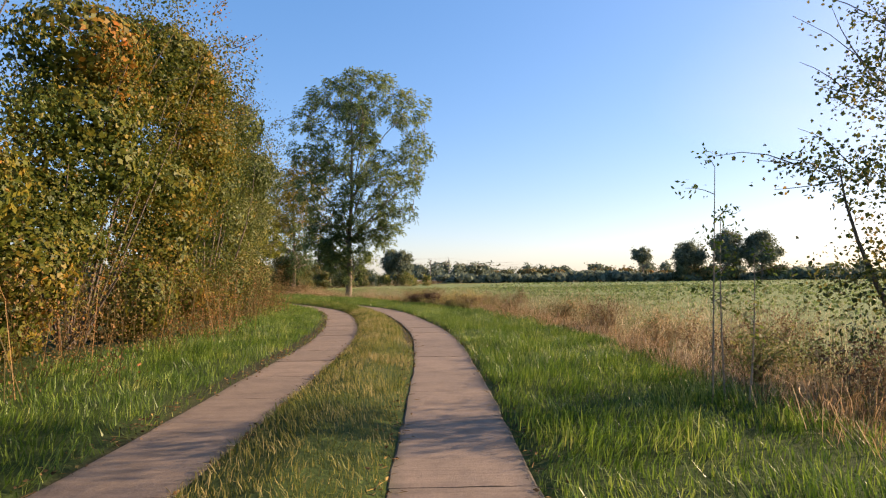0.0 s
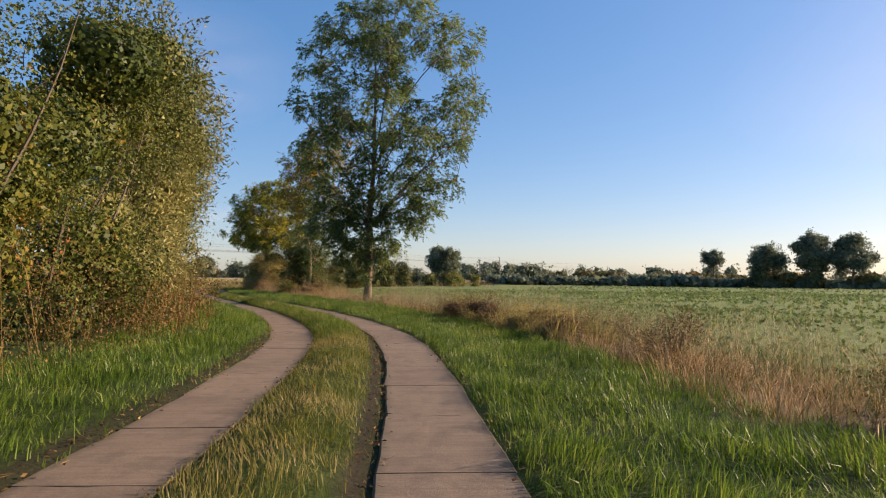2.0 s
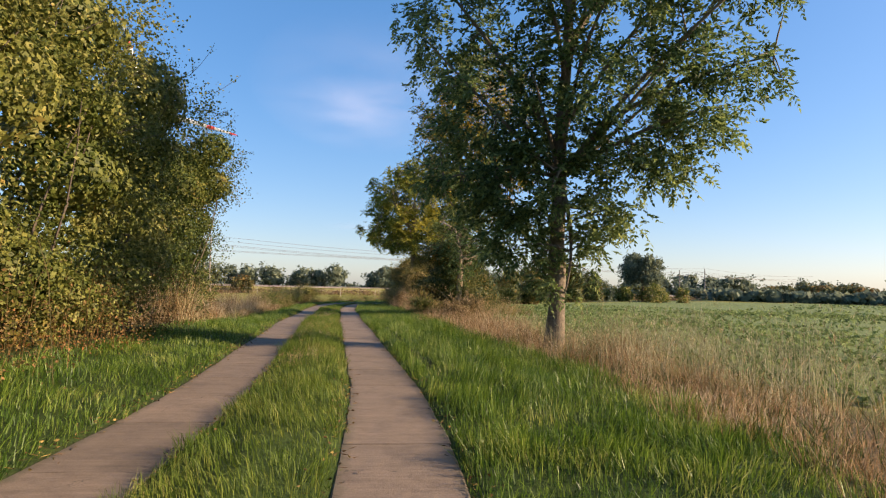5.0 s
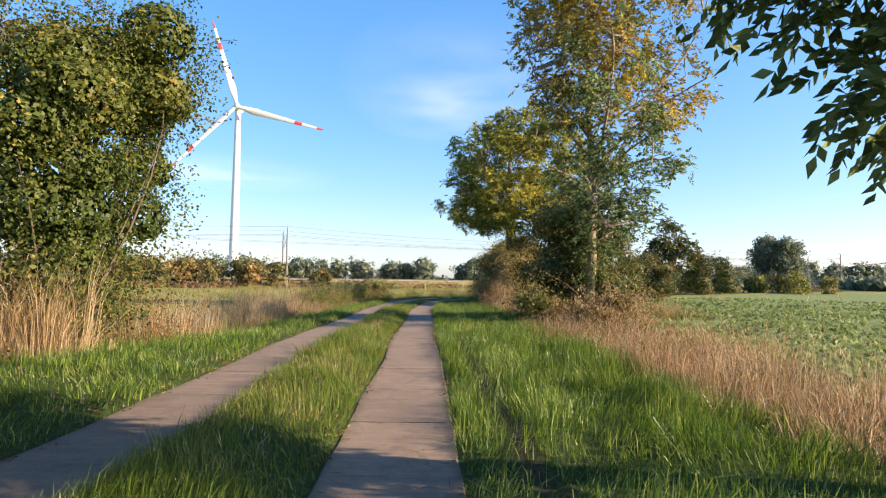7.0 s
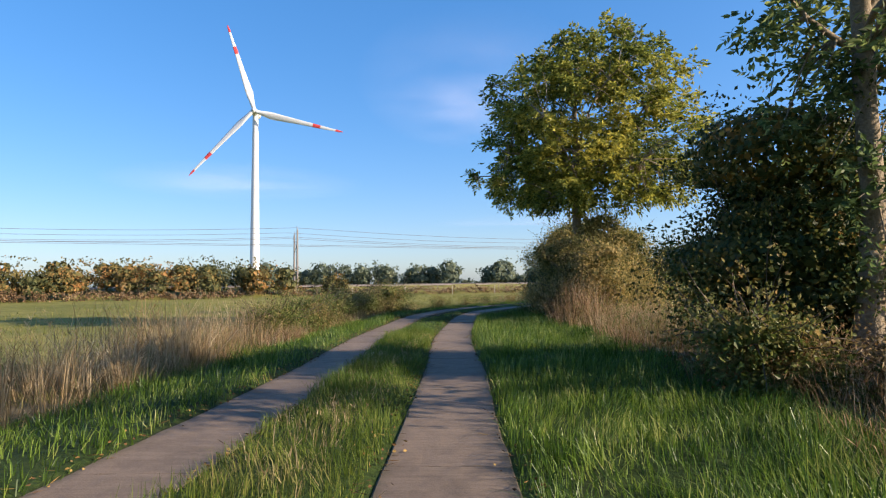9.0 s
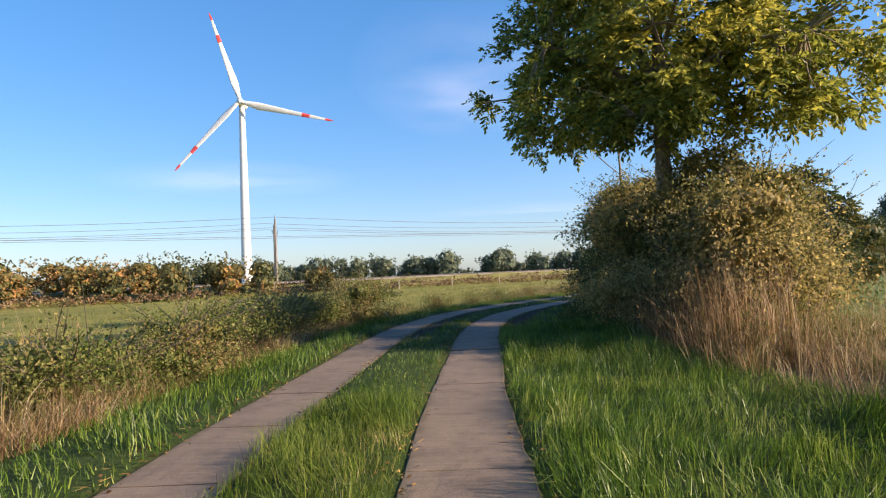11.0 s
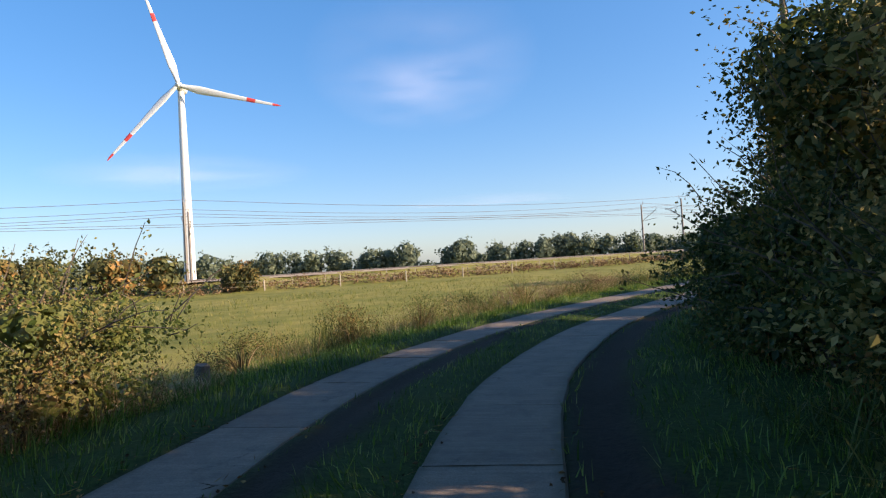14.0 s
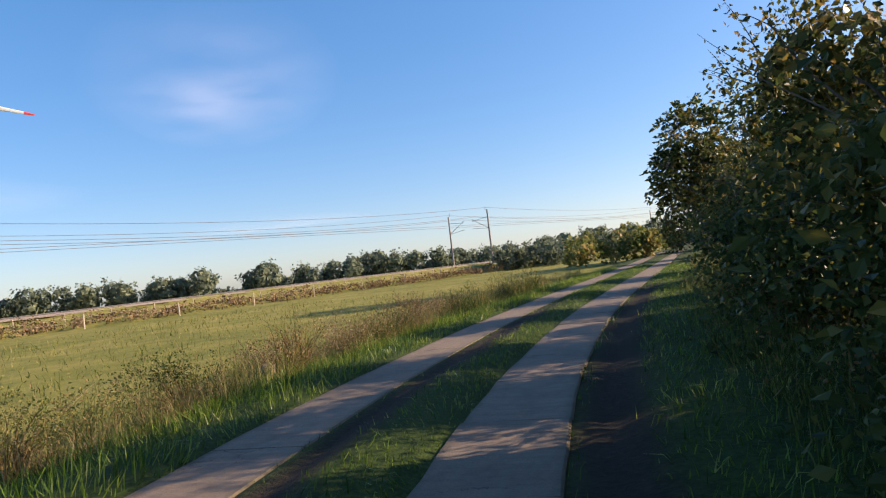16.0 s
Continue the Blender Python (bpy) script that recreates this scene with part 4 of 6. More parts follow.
# ---- tall hedge on the left of the track ----
rng = np.random.default_rng(21)
for k in range(12):
    s = 1.8 + k * 4.22 + (1.0 if k == 11 else 0)
    bx, by = road_xy(s, -6.0)
    tall = 6.7 + 0.6 * math.sin(k * 2.1)
    tx, ty = float(np.interp(s, S, CT[:, 0])), float(np.interp(s, S, CT[:, 1]))
    lobes = []
    for i in range(11):
        zz = (0.5, 0.8, 1.2, 1.7, 2.3, 3.0, 3.6, 4.2, 4.8, 5.4, tall - 1.3)[i]
        r = rng.uniform(1.2, 1.6) if zz < 1.5 else rng.uniform(1.5, 2.0) * (1.12 if k == 11 else 1)
        along_, across = rng.uniform(-1.7, 1.7) * (0.6 if k == 11 else 1) + (0.7 if k == 11 and zz > 1.5 else 0), 1.45 + 1.0 * zz / 6.5 - r + rng.normal() * 0.22
        lobes.append((tx * along_ + ty * across, ty * along_ - tx * across, zz, r, r, rng.uniform(0.9, 1.4)))
    if k == 11:
        lobes += [(tx * 1.9 + ty * 0.6, ty * 1.9 - tx * 0.6, z_, 1.15, 1.15, 1.0) for z_ in (2.4, 3.4, 4.4, 5.3)] + [(tx * 1.2 + ty * 1.2, ty * 1.2 - tx * 1.2, z_, 1.3, 1.3, 1.1) for z_ in (4.6, 5.8)]
    # bushes 4 and 5 take the darker green to stand for the shade on them
    mat = M_HEDGE_PALE if k in (6, 7) else M_HEDGE_GREEN if k in (4, 5, 11) else M_HEDGE_OLIVE if k in (8, 9, 10) else M_HEDGE
    lab = ("pale yellow-leaved willow bush in the tall hedge" if k in (6, 7) else "dense green bush ending the tall hedge" if k == 11 else "tall hedge bush in olive-green leaf" if mat is M_HEDGE_OLIVE else "tall hedge bush in green and yellowing leaf, darkened to look shaded" if mat is M_HEDGE_GREEN else "tall hedge bush with green, yellow and rusty autumn leaves")
    bush("hedge_bush", lab, float(bx), float(by), lobes, 1250 if k == 11 else 1050 if k > 7 else 900, 20 if k > 4 else 27, (0.13, 0.042) if mat is M_HEDGE_PALE else (0.068, 0.047) if k > 4 else (0.054, 0.038), 0.15, mat, 100 + k,
         low=(M_HEDGE_LOW, 280 if k < 6 else 200, 1.7), stems=14, group="tall hedge", inner=0.22, sprigs=40, pull=0.8, big=1.2, core=0.54 if k == 11 else 0.64 if k > 7 else 0.6, heart=0.12, facing=None if k == 11 else (ty - 0.6 * tx, -tx - 0.6 * ty))

# ---- bushes along the right of the track ----
for k, (s, u, tall, wide, mat, lab) in enumerate([
        (57.3, 4.75, 3.5, 2.45, M_DARKBUSH, "dense dark green bush by the yellowing ash"),
        (55.6, 3.6, 0.8, 0.65, M_BRAMBLE, "low sunlit bramble bush at the foot of the yellowing ash"),
        (54.0, 4.8, 0.85, 0.95, M_TANGLE, "heap of dead weeds and dry grass beside the yellowing ash"),
        (68.0, 4.5, 2.4, 1.7, M_BROWNBUSH, "brown twiggy bush below the maple tree"),
        (69.9, 5.6, 3.0, 1.6, M_BROWNBUSH, "brown twiggy bush in the second row below the maple tree"),
        (70.8, 4.5, 3.5, 1.9, M_BROWNBUSH, "russet bush below the maple tree"),
        (73.8, 3.9, 3.4, 1.9, M_BROWNBUSH, "dark green and russet trackside bush"),
        (76.3, 4.1, 3.8, 2.0, M_BROWNBUSH, "tall dark green and russet trackside bush"),
        (78.6, 3.25, 3.9, 1.9, M_DARKBUSH, "dark green and russet trackside bush"),
        (81.6, 3.35, 3.4, 1.8, M_DARKBUSH, "dense dark green bush beside the track"),
        (84.8, 3.5, 3.1, 1.8, M_DARKBUSH, "tall dark trackside bush with sprawling twigs"),
        (88.4, 3.7, 3.1, 1.8, M_DARKBUSH, "tall dark trackside bush with sprawling twigs"),
        (92.5, 3.7, 3.4, 1.9, M_DARKBUSH, "dark trackside bush with some yellow leaves"),
        (97.0, 3.9, 3.8, 2.0, M_DARKBUSH, "dark green bush beside the track"),
        (102.0, 4.2, 4.0, 2.2, M_DARKBUSH, "dark green bush beside the track"),
        (113.0, 4.3, 4.4, 2.4, M_DARKBUSH, "dark green bush beside the track"),
        (119.0, 4.6, 4.2, 2.4, M_DARKBUSH, "dark green bush beside the track"),
        (70.5, 3.6, 2.5, 1.5, M_BROWNBUSH, "brown twiggy bush in front of the maple tree"),
        (74.2, 2.9, 1.5, 1.1, M_DARKBUSH, "low bramble bush at the foot of the trackside hedge"),
        (76.8, 2.8, 1.5, 1.1, M_DARKBUSH, "low bramble bush at the foot of the trackside hedge"),
        (79.6, 2.7, 1.5, 1.1, M_DARKBUSH, "low bramble bush at the foot of the trackside hedge"),
        (83.0, 3.1, 1.4, 1.1, M_DARKBUSH, "low bramble bush at the foot of the trackside hedge"),
        (86.6, 3.1, 1.4, 1.1, M_DARKBUSH, "low bramble bush at the foot of the trackside hedge"),
        # the next four are added, hidden behind the hedge, to keep sun off the track
        (81.0, 6.8, 2.6, 2.0, M_DARKBUSH, "dark bush added behind the trackside hedge to shade the track"),
        (84.5, 7.4, 2.7, 2.3, M_DARKBUSH, "dark bush added behind the trackside hedge to shade the track"),
        (89.5, 7.6, 2.7, 2.3, M_DARKBUSH, "dark bush added behind the trackside hedge to shade the track"),
        (95.0, 7.8, 2.7, 2.4, M_DARKBUSH, "dark bush added behind the trackside hedge to shade the track")]):
    bx, by = road_xy(s, u)
    r = np.random.default_rng(300 + k)
    lobes = [(r.uniform(-0.6, 0.6), r.uniform(-0.8, 0.8), z * tall, wide * r.uniform(0.7, 1.0) * (1.05 - 0.4 * z), wide * r.uniform(0.7, 1.0) * (1.05 - 0.4 * z), tall * r.uniform(0.16, 0.26)) for z in (0.16, 0.3, 0.42, 0.56, 0.7, 0.84)]
    bush("trackside_bush", lab, float(bx), float(by), lobes, 200 if s > 95 or u > 6.5 else 260 if tall < 1.6 else 900 if 56 < s < 60 else 440 if s > 86 else 640, 20, (0.062, 0.04) if s < 95 and u < 6.5 else (0.085, 0.06), 0.14, mat, 400 + k, low=(M_HEDGE_LOW, 50, 0.8), group="trackside bushes", inner=0.3, sprigs=44, core=0.72 if u > 6.5 or s < 60 else 0.66, heart=0.2 if s > 95 or u > 6.5 else 0.1 if s < 60 else 0.13,
         facing=None if s < 80 else (-0.62, -0.78))

# hawthorn arching in beside the start of the track, and three saplings
bush("hawthorn_bush", "dark hawthorn bush with arching twigs and red berries", 5.3, 6.6,
     [(0, 0, 0.9, 1.2, 1.1, 0.7), (0.3, 0.2, 1.9, 1.1, 1.0, 0.8), (-0.5, 0, 2.4, 1.2, 0.8, 0.35), (0.2, 0, 3.3, 1.2, 0.8, 0.4), (0.6, 0.2, 4.2, 1.0, 0.9, 0.6), (-0.4, -0.1, 1.3, 1.0, 0.7, 0.35)],
     380, 20, (0.05, 0.04), 0.15, M_DARKBUSH, 71, low=(M_HEDGE_LOW, 40, 0.8), category="bush", inner=0.2, sprigs=50, core=0.1)


def sapling(x, y, tall, seed):
    r = np.random.default_rng(seed)
    z = float(ground_z(x, y)[0])
    ob = thing("sapling", "thin bare-stemmed sapling with a few light green leaves", "sapling", x, y, z - 0.02, "saplings in the dry grass")
    top = np.array([r.normal() * 0.08, r.normal() * 0.08, tall])
    line = arc((0, 0, 0), top, 0, 10, r, 0.02)
    wood, fol = Soup(), Soup()
    wood.tube(line, np.linspace(0.01, 0.003, 10), 6)
    c = line[4:]
    for p in c:
        e = p + r.normal(size=3) * np.array([0.1, 0.1, 0.05]) + np.array([0, 0, 0.08])
        wood.tube(arc(p, e, 0.02, 4, r), np.linspace(0.005, 0.002, 4), 3)
        leaf_clumps(fol, np.array([e, (p + e) / 2]), np.array([e - p, e - p]) * 4, 12, 0.05, 0.05, 0.024, r)
    wood.link("stem", M_PALEBARK, ob)
    fol.link("leaves", M_MEDIAN, ob)


for k, (x, y, tall) in enumerate([(2.42, 5.6, 2.15), (2.6, 5.75, 1.75), (2.72, 5.55, 1.35)]):
    sapling(x, y, tall, 80 + k)

# low bushes on the left bank
for k, (s, u, tall, wide, mat, lab) in enumerate([
        (65.0, -5.6, 1.0, 1.0, M_BRAMBLE, "low bramble bush with dry stems on the ditch bank"), (67.2, -5.3, 1.15, 1.1, M_BRAMBLE, "low bramble bush on the ditch bank"),
        (69.4, -5.5, 1.2, 1.1, M_BRAMBLE, "low bramble bush on the ditch bank"), (71.6, -5.2, 1.2, 1.1, M_BRAMBLE, "low green bramble bush on the ditch bank"),
        (73.4, -5.9, 1.25, 1.1, M_BRAMBLE, "low green bramble bush on the ditch bank"), (75.2, -5.1, 1.5, 1.0, M_BRAMBLE, "rounded grey-green bush on the ditch bank")]):
    bx, by = road_xy(s, u)
    r = np.random.default_rng(500 + k)
    lobes = [(r.uniform(-0.7, 0.7), r.uniform(-0.7, 0.7), z * tall, wide * r.uniform(0.5, 0.9), wide * r.uniform(0.5, 0.9), tall * r.uniform(0.2, 0.3)) for z in (0.25, 0.45, 0.65, 0.75)]
    bush("bank_bush", lab, float(bx), float(by), lobes, 260, 24, (0.05, 0.034), 0.14, mat, 520 + k, low=(M_TANGLE, 150, 0.95), group="bushes on the left bank", sprigs=46)

# rough weeds standing in the dry grass and along the ditch bank
for k, (s, u, tall, wide, mat, lab) in enumerate([
        (5.2, 4.0, 0.7, 0.6, M_SCRUB, "dead brown weed clump in the dry grass"), (7.0, 3.5, 0.6, 0.6, M_BRAMBLE, "low bramble and weed clump in the dry grass"),
        (8.6, 4.2, 0.75, 0.7, M_SCRUB, "dead brown weed clump in the dry grass"), (10.8, 3.9, 0.6, 0.7, M_TANGLE, "pale dead weed clump in the dry grass"),
        (13.4, 4.0, 0.7, 0.7, M_SCRUB, "dead brown weed clump in the dry grass"), (16.5, 3.9, 0.6, 0.7, M_TANGLE, "pale dead weed clump in the dry grass"),
        (20.2, 3.7, 0.75, 0.8, M_SCRUB, "dead brown weed clump in the dry grass"), (23.4, 3.4, 0.6, 1.0, M_SCRUB, "dark brown heap of dead weeds at the field edge"),
        (25.2, 3.3, 0.62, 1.1, M_BROWNBUSH, "dark brown heap of dead weeds at the field edge"), (27.2, 3.3, 0.65, 1.1, M_SCRUB, "dark brown heap of dead weeds at the field edge"),
        (29.3, 3.4, 0.62, 1.0, M_SCRUB, "dark brown heap of dead weeds at the field edge"), (31.4, 4.2, 0.8, 0.8, M_TANGLE, "pale dead weed clump at the field edge"),
        (78.2, -5.3, 0.6, 0.6, M_WEED, "leafy green weed clump on the ditch bank"), (80.4, -5.0, 0.75, 0.6, M_WEED, "leafy green weed clump on the ditch bank"),
        (82.6, -5.2, 0.8, 0.7, M_BRAMBLE, "green and russet weed clump on the ditch bank"), (84.6, -5.0, 0.65, 0.6, M_WEED, "leafy green weed clump on the ditch bank"),
        (86.6, -5.2, 0.7, 0.7, M_SCRUB, "russet weed clump on the ditch bank"), (88.6, -5.0, 0.8, 0.7, M_TANGLE, "straw-coloured weed clump on the ditch bank"),
        (90.8, -5.1, 0.75, 0.7, M_SCRUB, "russet weed clump on the ditch bank"), (93.5, -5.1, 0.7, 0.7, M_TANGLE, "straw-coloured weed clump on the ditch bank")]):
    bx, by = road_xy(s, u)
    r = np.random.default_rng(700 + k)
    lobes = [(r.uniform(-0.5, 0.5), r.uniform(-0.5, 0.5), z * tall, wide * r.uniform(0.4, 0.8), wide * r.uniform(0.4, 0.8), tall * r.uniform(0.2, 0.32)) for z in (0.25, 0.45, 0.62, 0.75)]
    bush("weed_clump", lab, float(bx), float(by), lobes, 110, 16, (0.04, 0.018), 0.12, mat, 720 + k, low=(M_TANGLE, 34, 0.7), stems=30, twig=M_TANGLE, group="weed clumps", category="weeds", sprigs=34, core=0.55 if 23 < s < 30 else 0.1, heart=0.07, inner=0.35, big=1.1, fine=0.4)

# ---- thin clouds, far off, and a sheet for the sun's glare ----
def cloud_mat(name, thick, low):
    m, nt, N, L, p = nodes_of(name)
    tc = N.new("ShaderNodeTexCoord")
    ln = N.new("ShaderNodeVectorMath")
    ln.operation = "LENGTH"
    L.new(tc.outputs["UV"], ln.inputs[0])
    fall = ramp(nt, [(0.0, (1, 1, 1)), (0.45, (0.45, 0.45, 0.45)), (1.0, (0, 0, 0))], ln.outputs["Value"])
    wisps = ramp(nt, [(0.3, (low, low, low)), (0.72, (1, 1, 1))], noise_tex(nt, 0.0022, 4, 0.55))
    dens = mix(nt, 1.0, fall, wisps, "MULTIPLY")
    clear, white, thin = N.new("ShaderNodeBsdfTransparent"), N.new("ShaderNodeBsdfTranslucent"), N.new("ShaderNodeMixShader")
    white.inputs["Color"].default_value = (0.95, 0.9, 0.92, 1)
    L.new(math_node(nt, "MULTIPLY", dens, thick), thin.inputs[0])
    L.new(clear.outputs[0], thin.inputs[1])
    L.new(white.outputs[0], thin.inputs[2])
    L.new(thin.outputs[0], N["Material Output"].inputs["Surface"])
    return m


def cloud(azimuth, far, high, wide, deep, material, label):
    """A thin level sheet of cloud; its edges fade out."""
    a = radians(azimuth)
    n, rings = 24, 5
    v, f, uv = [(0.0, 0.0, 0.0)], [], [(0.0, 0.0)]
    for k in range(1, rings + 1):
        for i in range(n):
            t = 2 * math.pi * i / n
            x, y = math.cos(t) * k / rings, math.sin(t) * k / rings
            v.append((x * wide, y * deep, 0.0))
            uv.append((x, y))
    f += [(0, 1 + i, 1 + (i + 1) % n) for i in range(n)]
    for k in range(rings - 1):
        f += [(1 + k * n + i, 1 + (k + 1) * n + i, 1 + (k + 1) * n + (i + 1) % n, 1 + k * n + (i + 1) % n) for i in range(n)]
    me = bpy.data.meshes.new("cloud")
    me.from_pydata(v, [], f)
    me.materials.append(material)
    lay = me.uv_layers.new(name="UVMap")
    for lp in me.loops:
        lay.data[lp.index].uv = uv[lp.vertex_index]
    ob = new("cloud", me)
    ob.location, ob.rotation_euler = (math.sin(a) * far, math.cos(a) * far, high), (0, 0, -a)
    tagged(ob, label, "cloud", "thin clouds", kind="structure")


M_CLOUD, M_GLARE_VEIL = cloud_mat("thin_cloud", 0.28, 0.12), cloud_mat("glare_veil", 0.42, 0.6)
for az, far, high, wide, deep in ((-28.6, 2900, 850, 520, 1050), (-24, 5200, 470, 800, 1000), (-50, 3600, 560, 700, 700)):
    cloud(az, far, high, wide, deep, M_CLOUD, "faint pinkish white wisp of thin cloud")
# added sheet that whitens the sunward sky, in place of the sun's glare
cloud(58, 4200, 900, 2700, 2600, M_GLARE_VEIL, "wide thin white sheet added for the glare towards the sun")

# ---- wind turbine ----
def turbine(x, y, hub_z, blade, turn, first):
    ob = thing("wind_turbine", "white three-bladed wind turbine with red blade bands", "wind turbine", x, y, 0)
    t = Soup()
    hs = np.linspace(0, hub_z - 1.5, 14)
    t.tube(np.stack([0 * hs, 0 * hs, hs], 1), np.linspace(2.3, 1.25, 14), 28)
    t.link("tower", M_WHITE, ob, smooth=True)
    c, s = math.cos(turn), math.sin(turn)
    ax = np.array([s, -c, 0])                      # rotor axis, towards the viewer side
    n = Soup()
    q = np.linspace(-6.5, 2.8, 12)
    n.tube(np.array([0, 0, hub_z])[None] + ax[None] * q[:, None], np.array([0.3, 1.2, 1.6, 1.75, 1.8, 1.8, 1.8, 1.75, 1.7, 1.55, 1.4, 1.3]), 20)
    n.link("nacelle", M_WHITE, ob, smooth=True)
    h = Soup()
    q = np.linspace(2.8, 5.4, 8)
    h.tube(np.array([0, 0, hub_z])[None] + ax[None] * q[:, None], np.array([1.35, 1.5, 1.5, 1.4, 1.2, 0.9, 0.5, 0.02]), 20)
    h.link("hub", M_WHITE, ob, smooth=True)
    right = np.array([c, s, 0])
    for k in range(3):
        a = radians(first + 120 * k)
        d = right * math.cos(a) + np.array([0, 0, 1]) * math.sin(a)
        w = np.cross(ax, d)
        root = np.array([0, 0, hub_z]) + ax * 4.0
        r = np.linspace(1.0, blade, 24)
        chord = np.interp(r / blade, [0, 0.05, 0.2, 0.5, 0.8, 0.97, 1], [1.8, 1.8, 3.3, 2.1, 1.3, 0.8, 0.25])
        thick = np.interp(r / blade, [0, 0.05, 0.2, 0.5, 1], [1.8, 1.7, 0.8, 0.45, 0.1])
        tw = np.interp(r / blade, [0, 0.2, 1], [0.5, 0.35, 0.05])
        th = np.linspace(0, 2 * np.pi, 12, endpoint=False)

        def shell(sel, grow):
            ww = w[None] * np.cos(tw[sel])[:, None] + ax[None] * np.sin(tw[sel])[:, None]
            aa = -w[None] * np.sin(tw[sel])[:, None] + ax[None] * np.cos(tw[sel])[:, None]
            v = root + d * r[sel][:, None, None] + ww[:, None] * ((np.cos(th) * 0.5 - 0.15)[None, :, None] * chord[sel][:, None, None] * grow) + aa[:, None] * (np.sin(th)[None, :, None] * 0.5 * thick[sel][:, None, None] * grow)
            m = len(r[sel])
            i, j, kk = np.arange(12)[None], (np.arange(12)[None] + 1) % 12, np.arange(m - 1)[:, None] * 12
            sp = Soup()
            sp.add(v.reshape(-1, 3), np.stack([kk + i, kk + j, kk + 12 + j, kk + i, kk + 12 + j, kk + 12 + i], -1))
            return sp
        b = shell(slice(None), 1.0).link("blade", M_WHITE, ob, smooth=True)
        for sel in (slice(15, 18), slice(21, 24)):
            o = shell(sel, 1.06).link("red_band", M_RED, None, "red blade band", True)
            o.parent = b
    return ob


turbine(-233.0, 237.0, 80.5, 41.0, radians(38), 107)

# ---- railway line behind the meadow ----
def along(k, off=0.0):
    """k metres along the railway, off metres to the side of the track."""
    return RAIL_A + RAIL_WAY * k + np.array([RAIL_WAY[1], -RAIL_WAY[0]]) * off


def catenary_mast(k, off, tall, arm):
    x, y = along(k, off)
    z = float(ground_z(x, y)[0])
    ob = thing("catenary_mast", "dark steel railway mast carrying overhead wires", "mast", x, y, z - 0.05, "railway masts")
    sp = Soup()
    sp.tube([(0, 0, 0), (0, 0, tall * 0.5), (0, 0, tall)], [0.15, 0.13, 0.1], 8)
    sp.link("pole", M_MAST, ob)
    d = np.array([RAIL_WAY[1], -RAIL_WAY[0], 0]) * arm
    a = Soup()
    for z0, z1, r in ((tall - 2.6, tall - 1.0, 0.035), (tall - 1.0, tall - 1.3, 0.03), (tall - 2.6, tall - 2.3, 0.025)):
        a.tube([np.array([0, 0, z0]), d + np.array([0, 0, z1])], [r, r], 6)
    a.tube([d * 0.1 + np.array([0, 0, tall]), d * 0.1 + np.array([0, 0, tall + 0.5])], [0.05, 0.02], 6)
    a.link("bracket", M_MAST, ob)
    return z + tall


MAST_K = (-64.0, 0.5, 65.0, 129.5)
for k in MAST_K:
    catenary_mast(k - 0.3, 4.4, 7.5, -3.0)
    catenary_mast(k + 0.8, -4.2, 7.5, 3.0)
wires = thing("overhead_wires", "thin dark railway overhead wires strung between masts", "wires", *along(0, 0), 0)
for off, z in ((4.1, 8.7), (-3.9, 8.7), (1.5, 7.7), (-1.3, 7.7), (1.5, 6.6), (-1.3, 6.6)):
    sp = Soup()
    ks = np.linspace(-240, 190, 87)
    sag = 0.9 * (1 - (2 * (((ks + 64) / 64.5) % 1.0) - 1) ** 2) if z > 7 else 0 * ks
    xy = RAIL_A[None] + RAIL_WAY[None] * ks[:, None] + np.array([RAIL_WAY[1], -RAIL_WAY[0]])[None] * off
    sp.tube(np.column_stack([xy - np.array(along(0, 0))[None], z - sag]), np.full(len(ks), 0.02), 4)
    sp.link("wire", M_MAST, wires)
bed = Soup()
ks = np.linspace(-300, 130, 60)
for a, b, z0, z1 in ((-3.3, -2.2, 1.0, 1.14), (-2.2, 2.2, 1.14, 1.14), (2.2, 3.3, 1.14, 1.0)):
    v = np.concatenate([np.column_stack([RAIL_A[None] + RAIL_WAY[None] * ks[:, None] + np.array([RAIL_WAY[1], -RAIL_WAY[0]])[None] * o, np.full(60, zz)]) for o, zz in ((a, z0), (b, z1))])
    i = np.arange(59)
    bed.add(v, np.concatenate([np.stack([i, i + 60, i + 61], 1), np.stack([i, i + 61, i + 1], 1)]))
tagged(bed.link("railway_bed", M_BALLAST), "raised railway bed of brown ballast", "railway", kind="structure")
for off in (-0.75, 0.75):
    sp = Soup()
    sp.tube(np.column_stack([RAIL_A[None] + RAIL_WAY[None] * ks[:, None] + np.array([RAIL_WAY[1], -RAIL_WAY[0]])[None] * off, np.full(60, 1.19)]), np.full(60, 0.05), 4)
    tagged(sp.link("railway_rail", M_MAST), "rusty steel railway rail on the ballast bed", "rail", "railway rails")

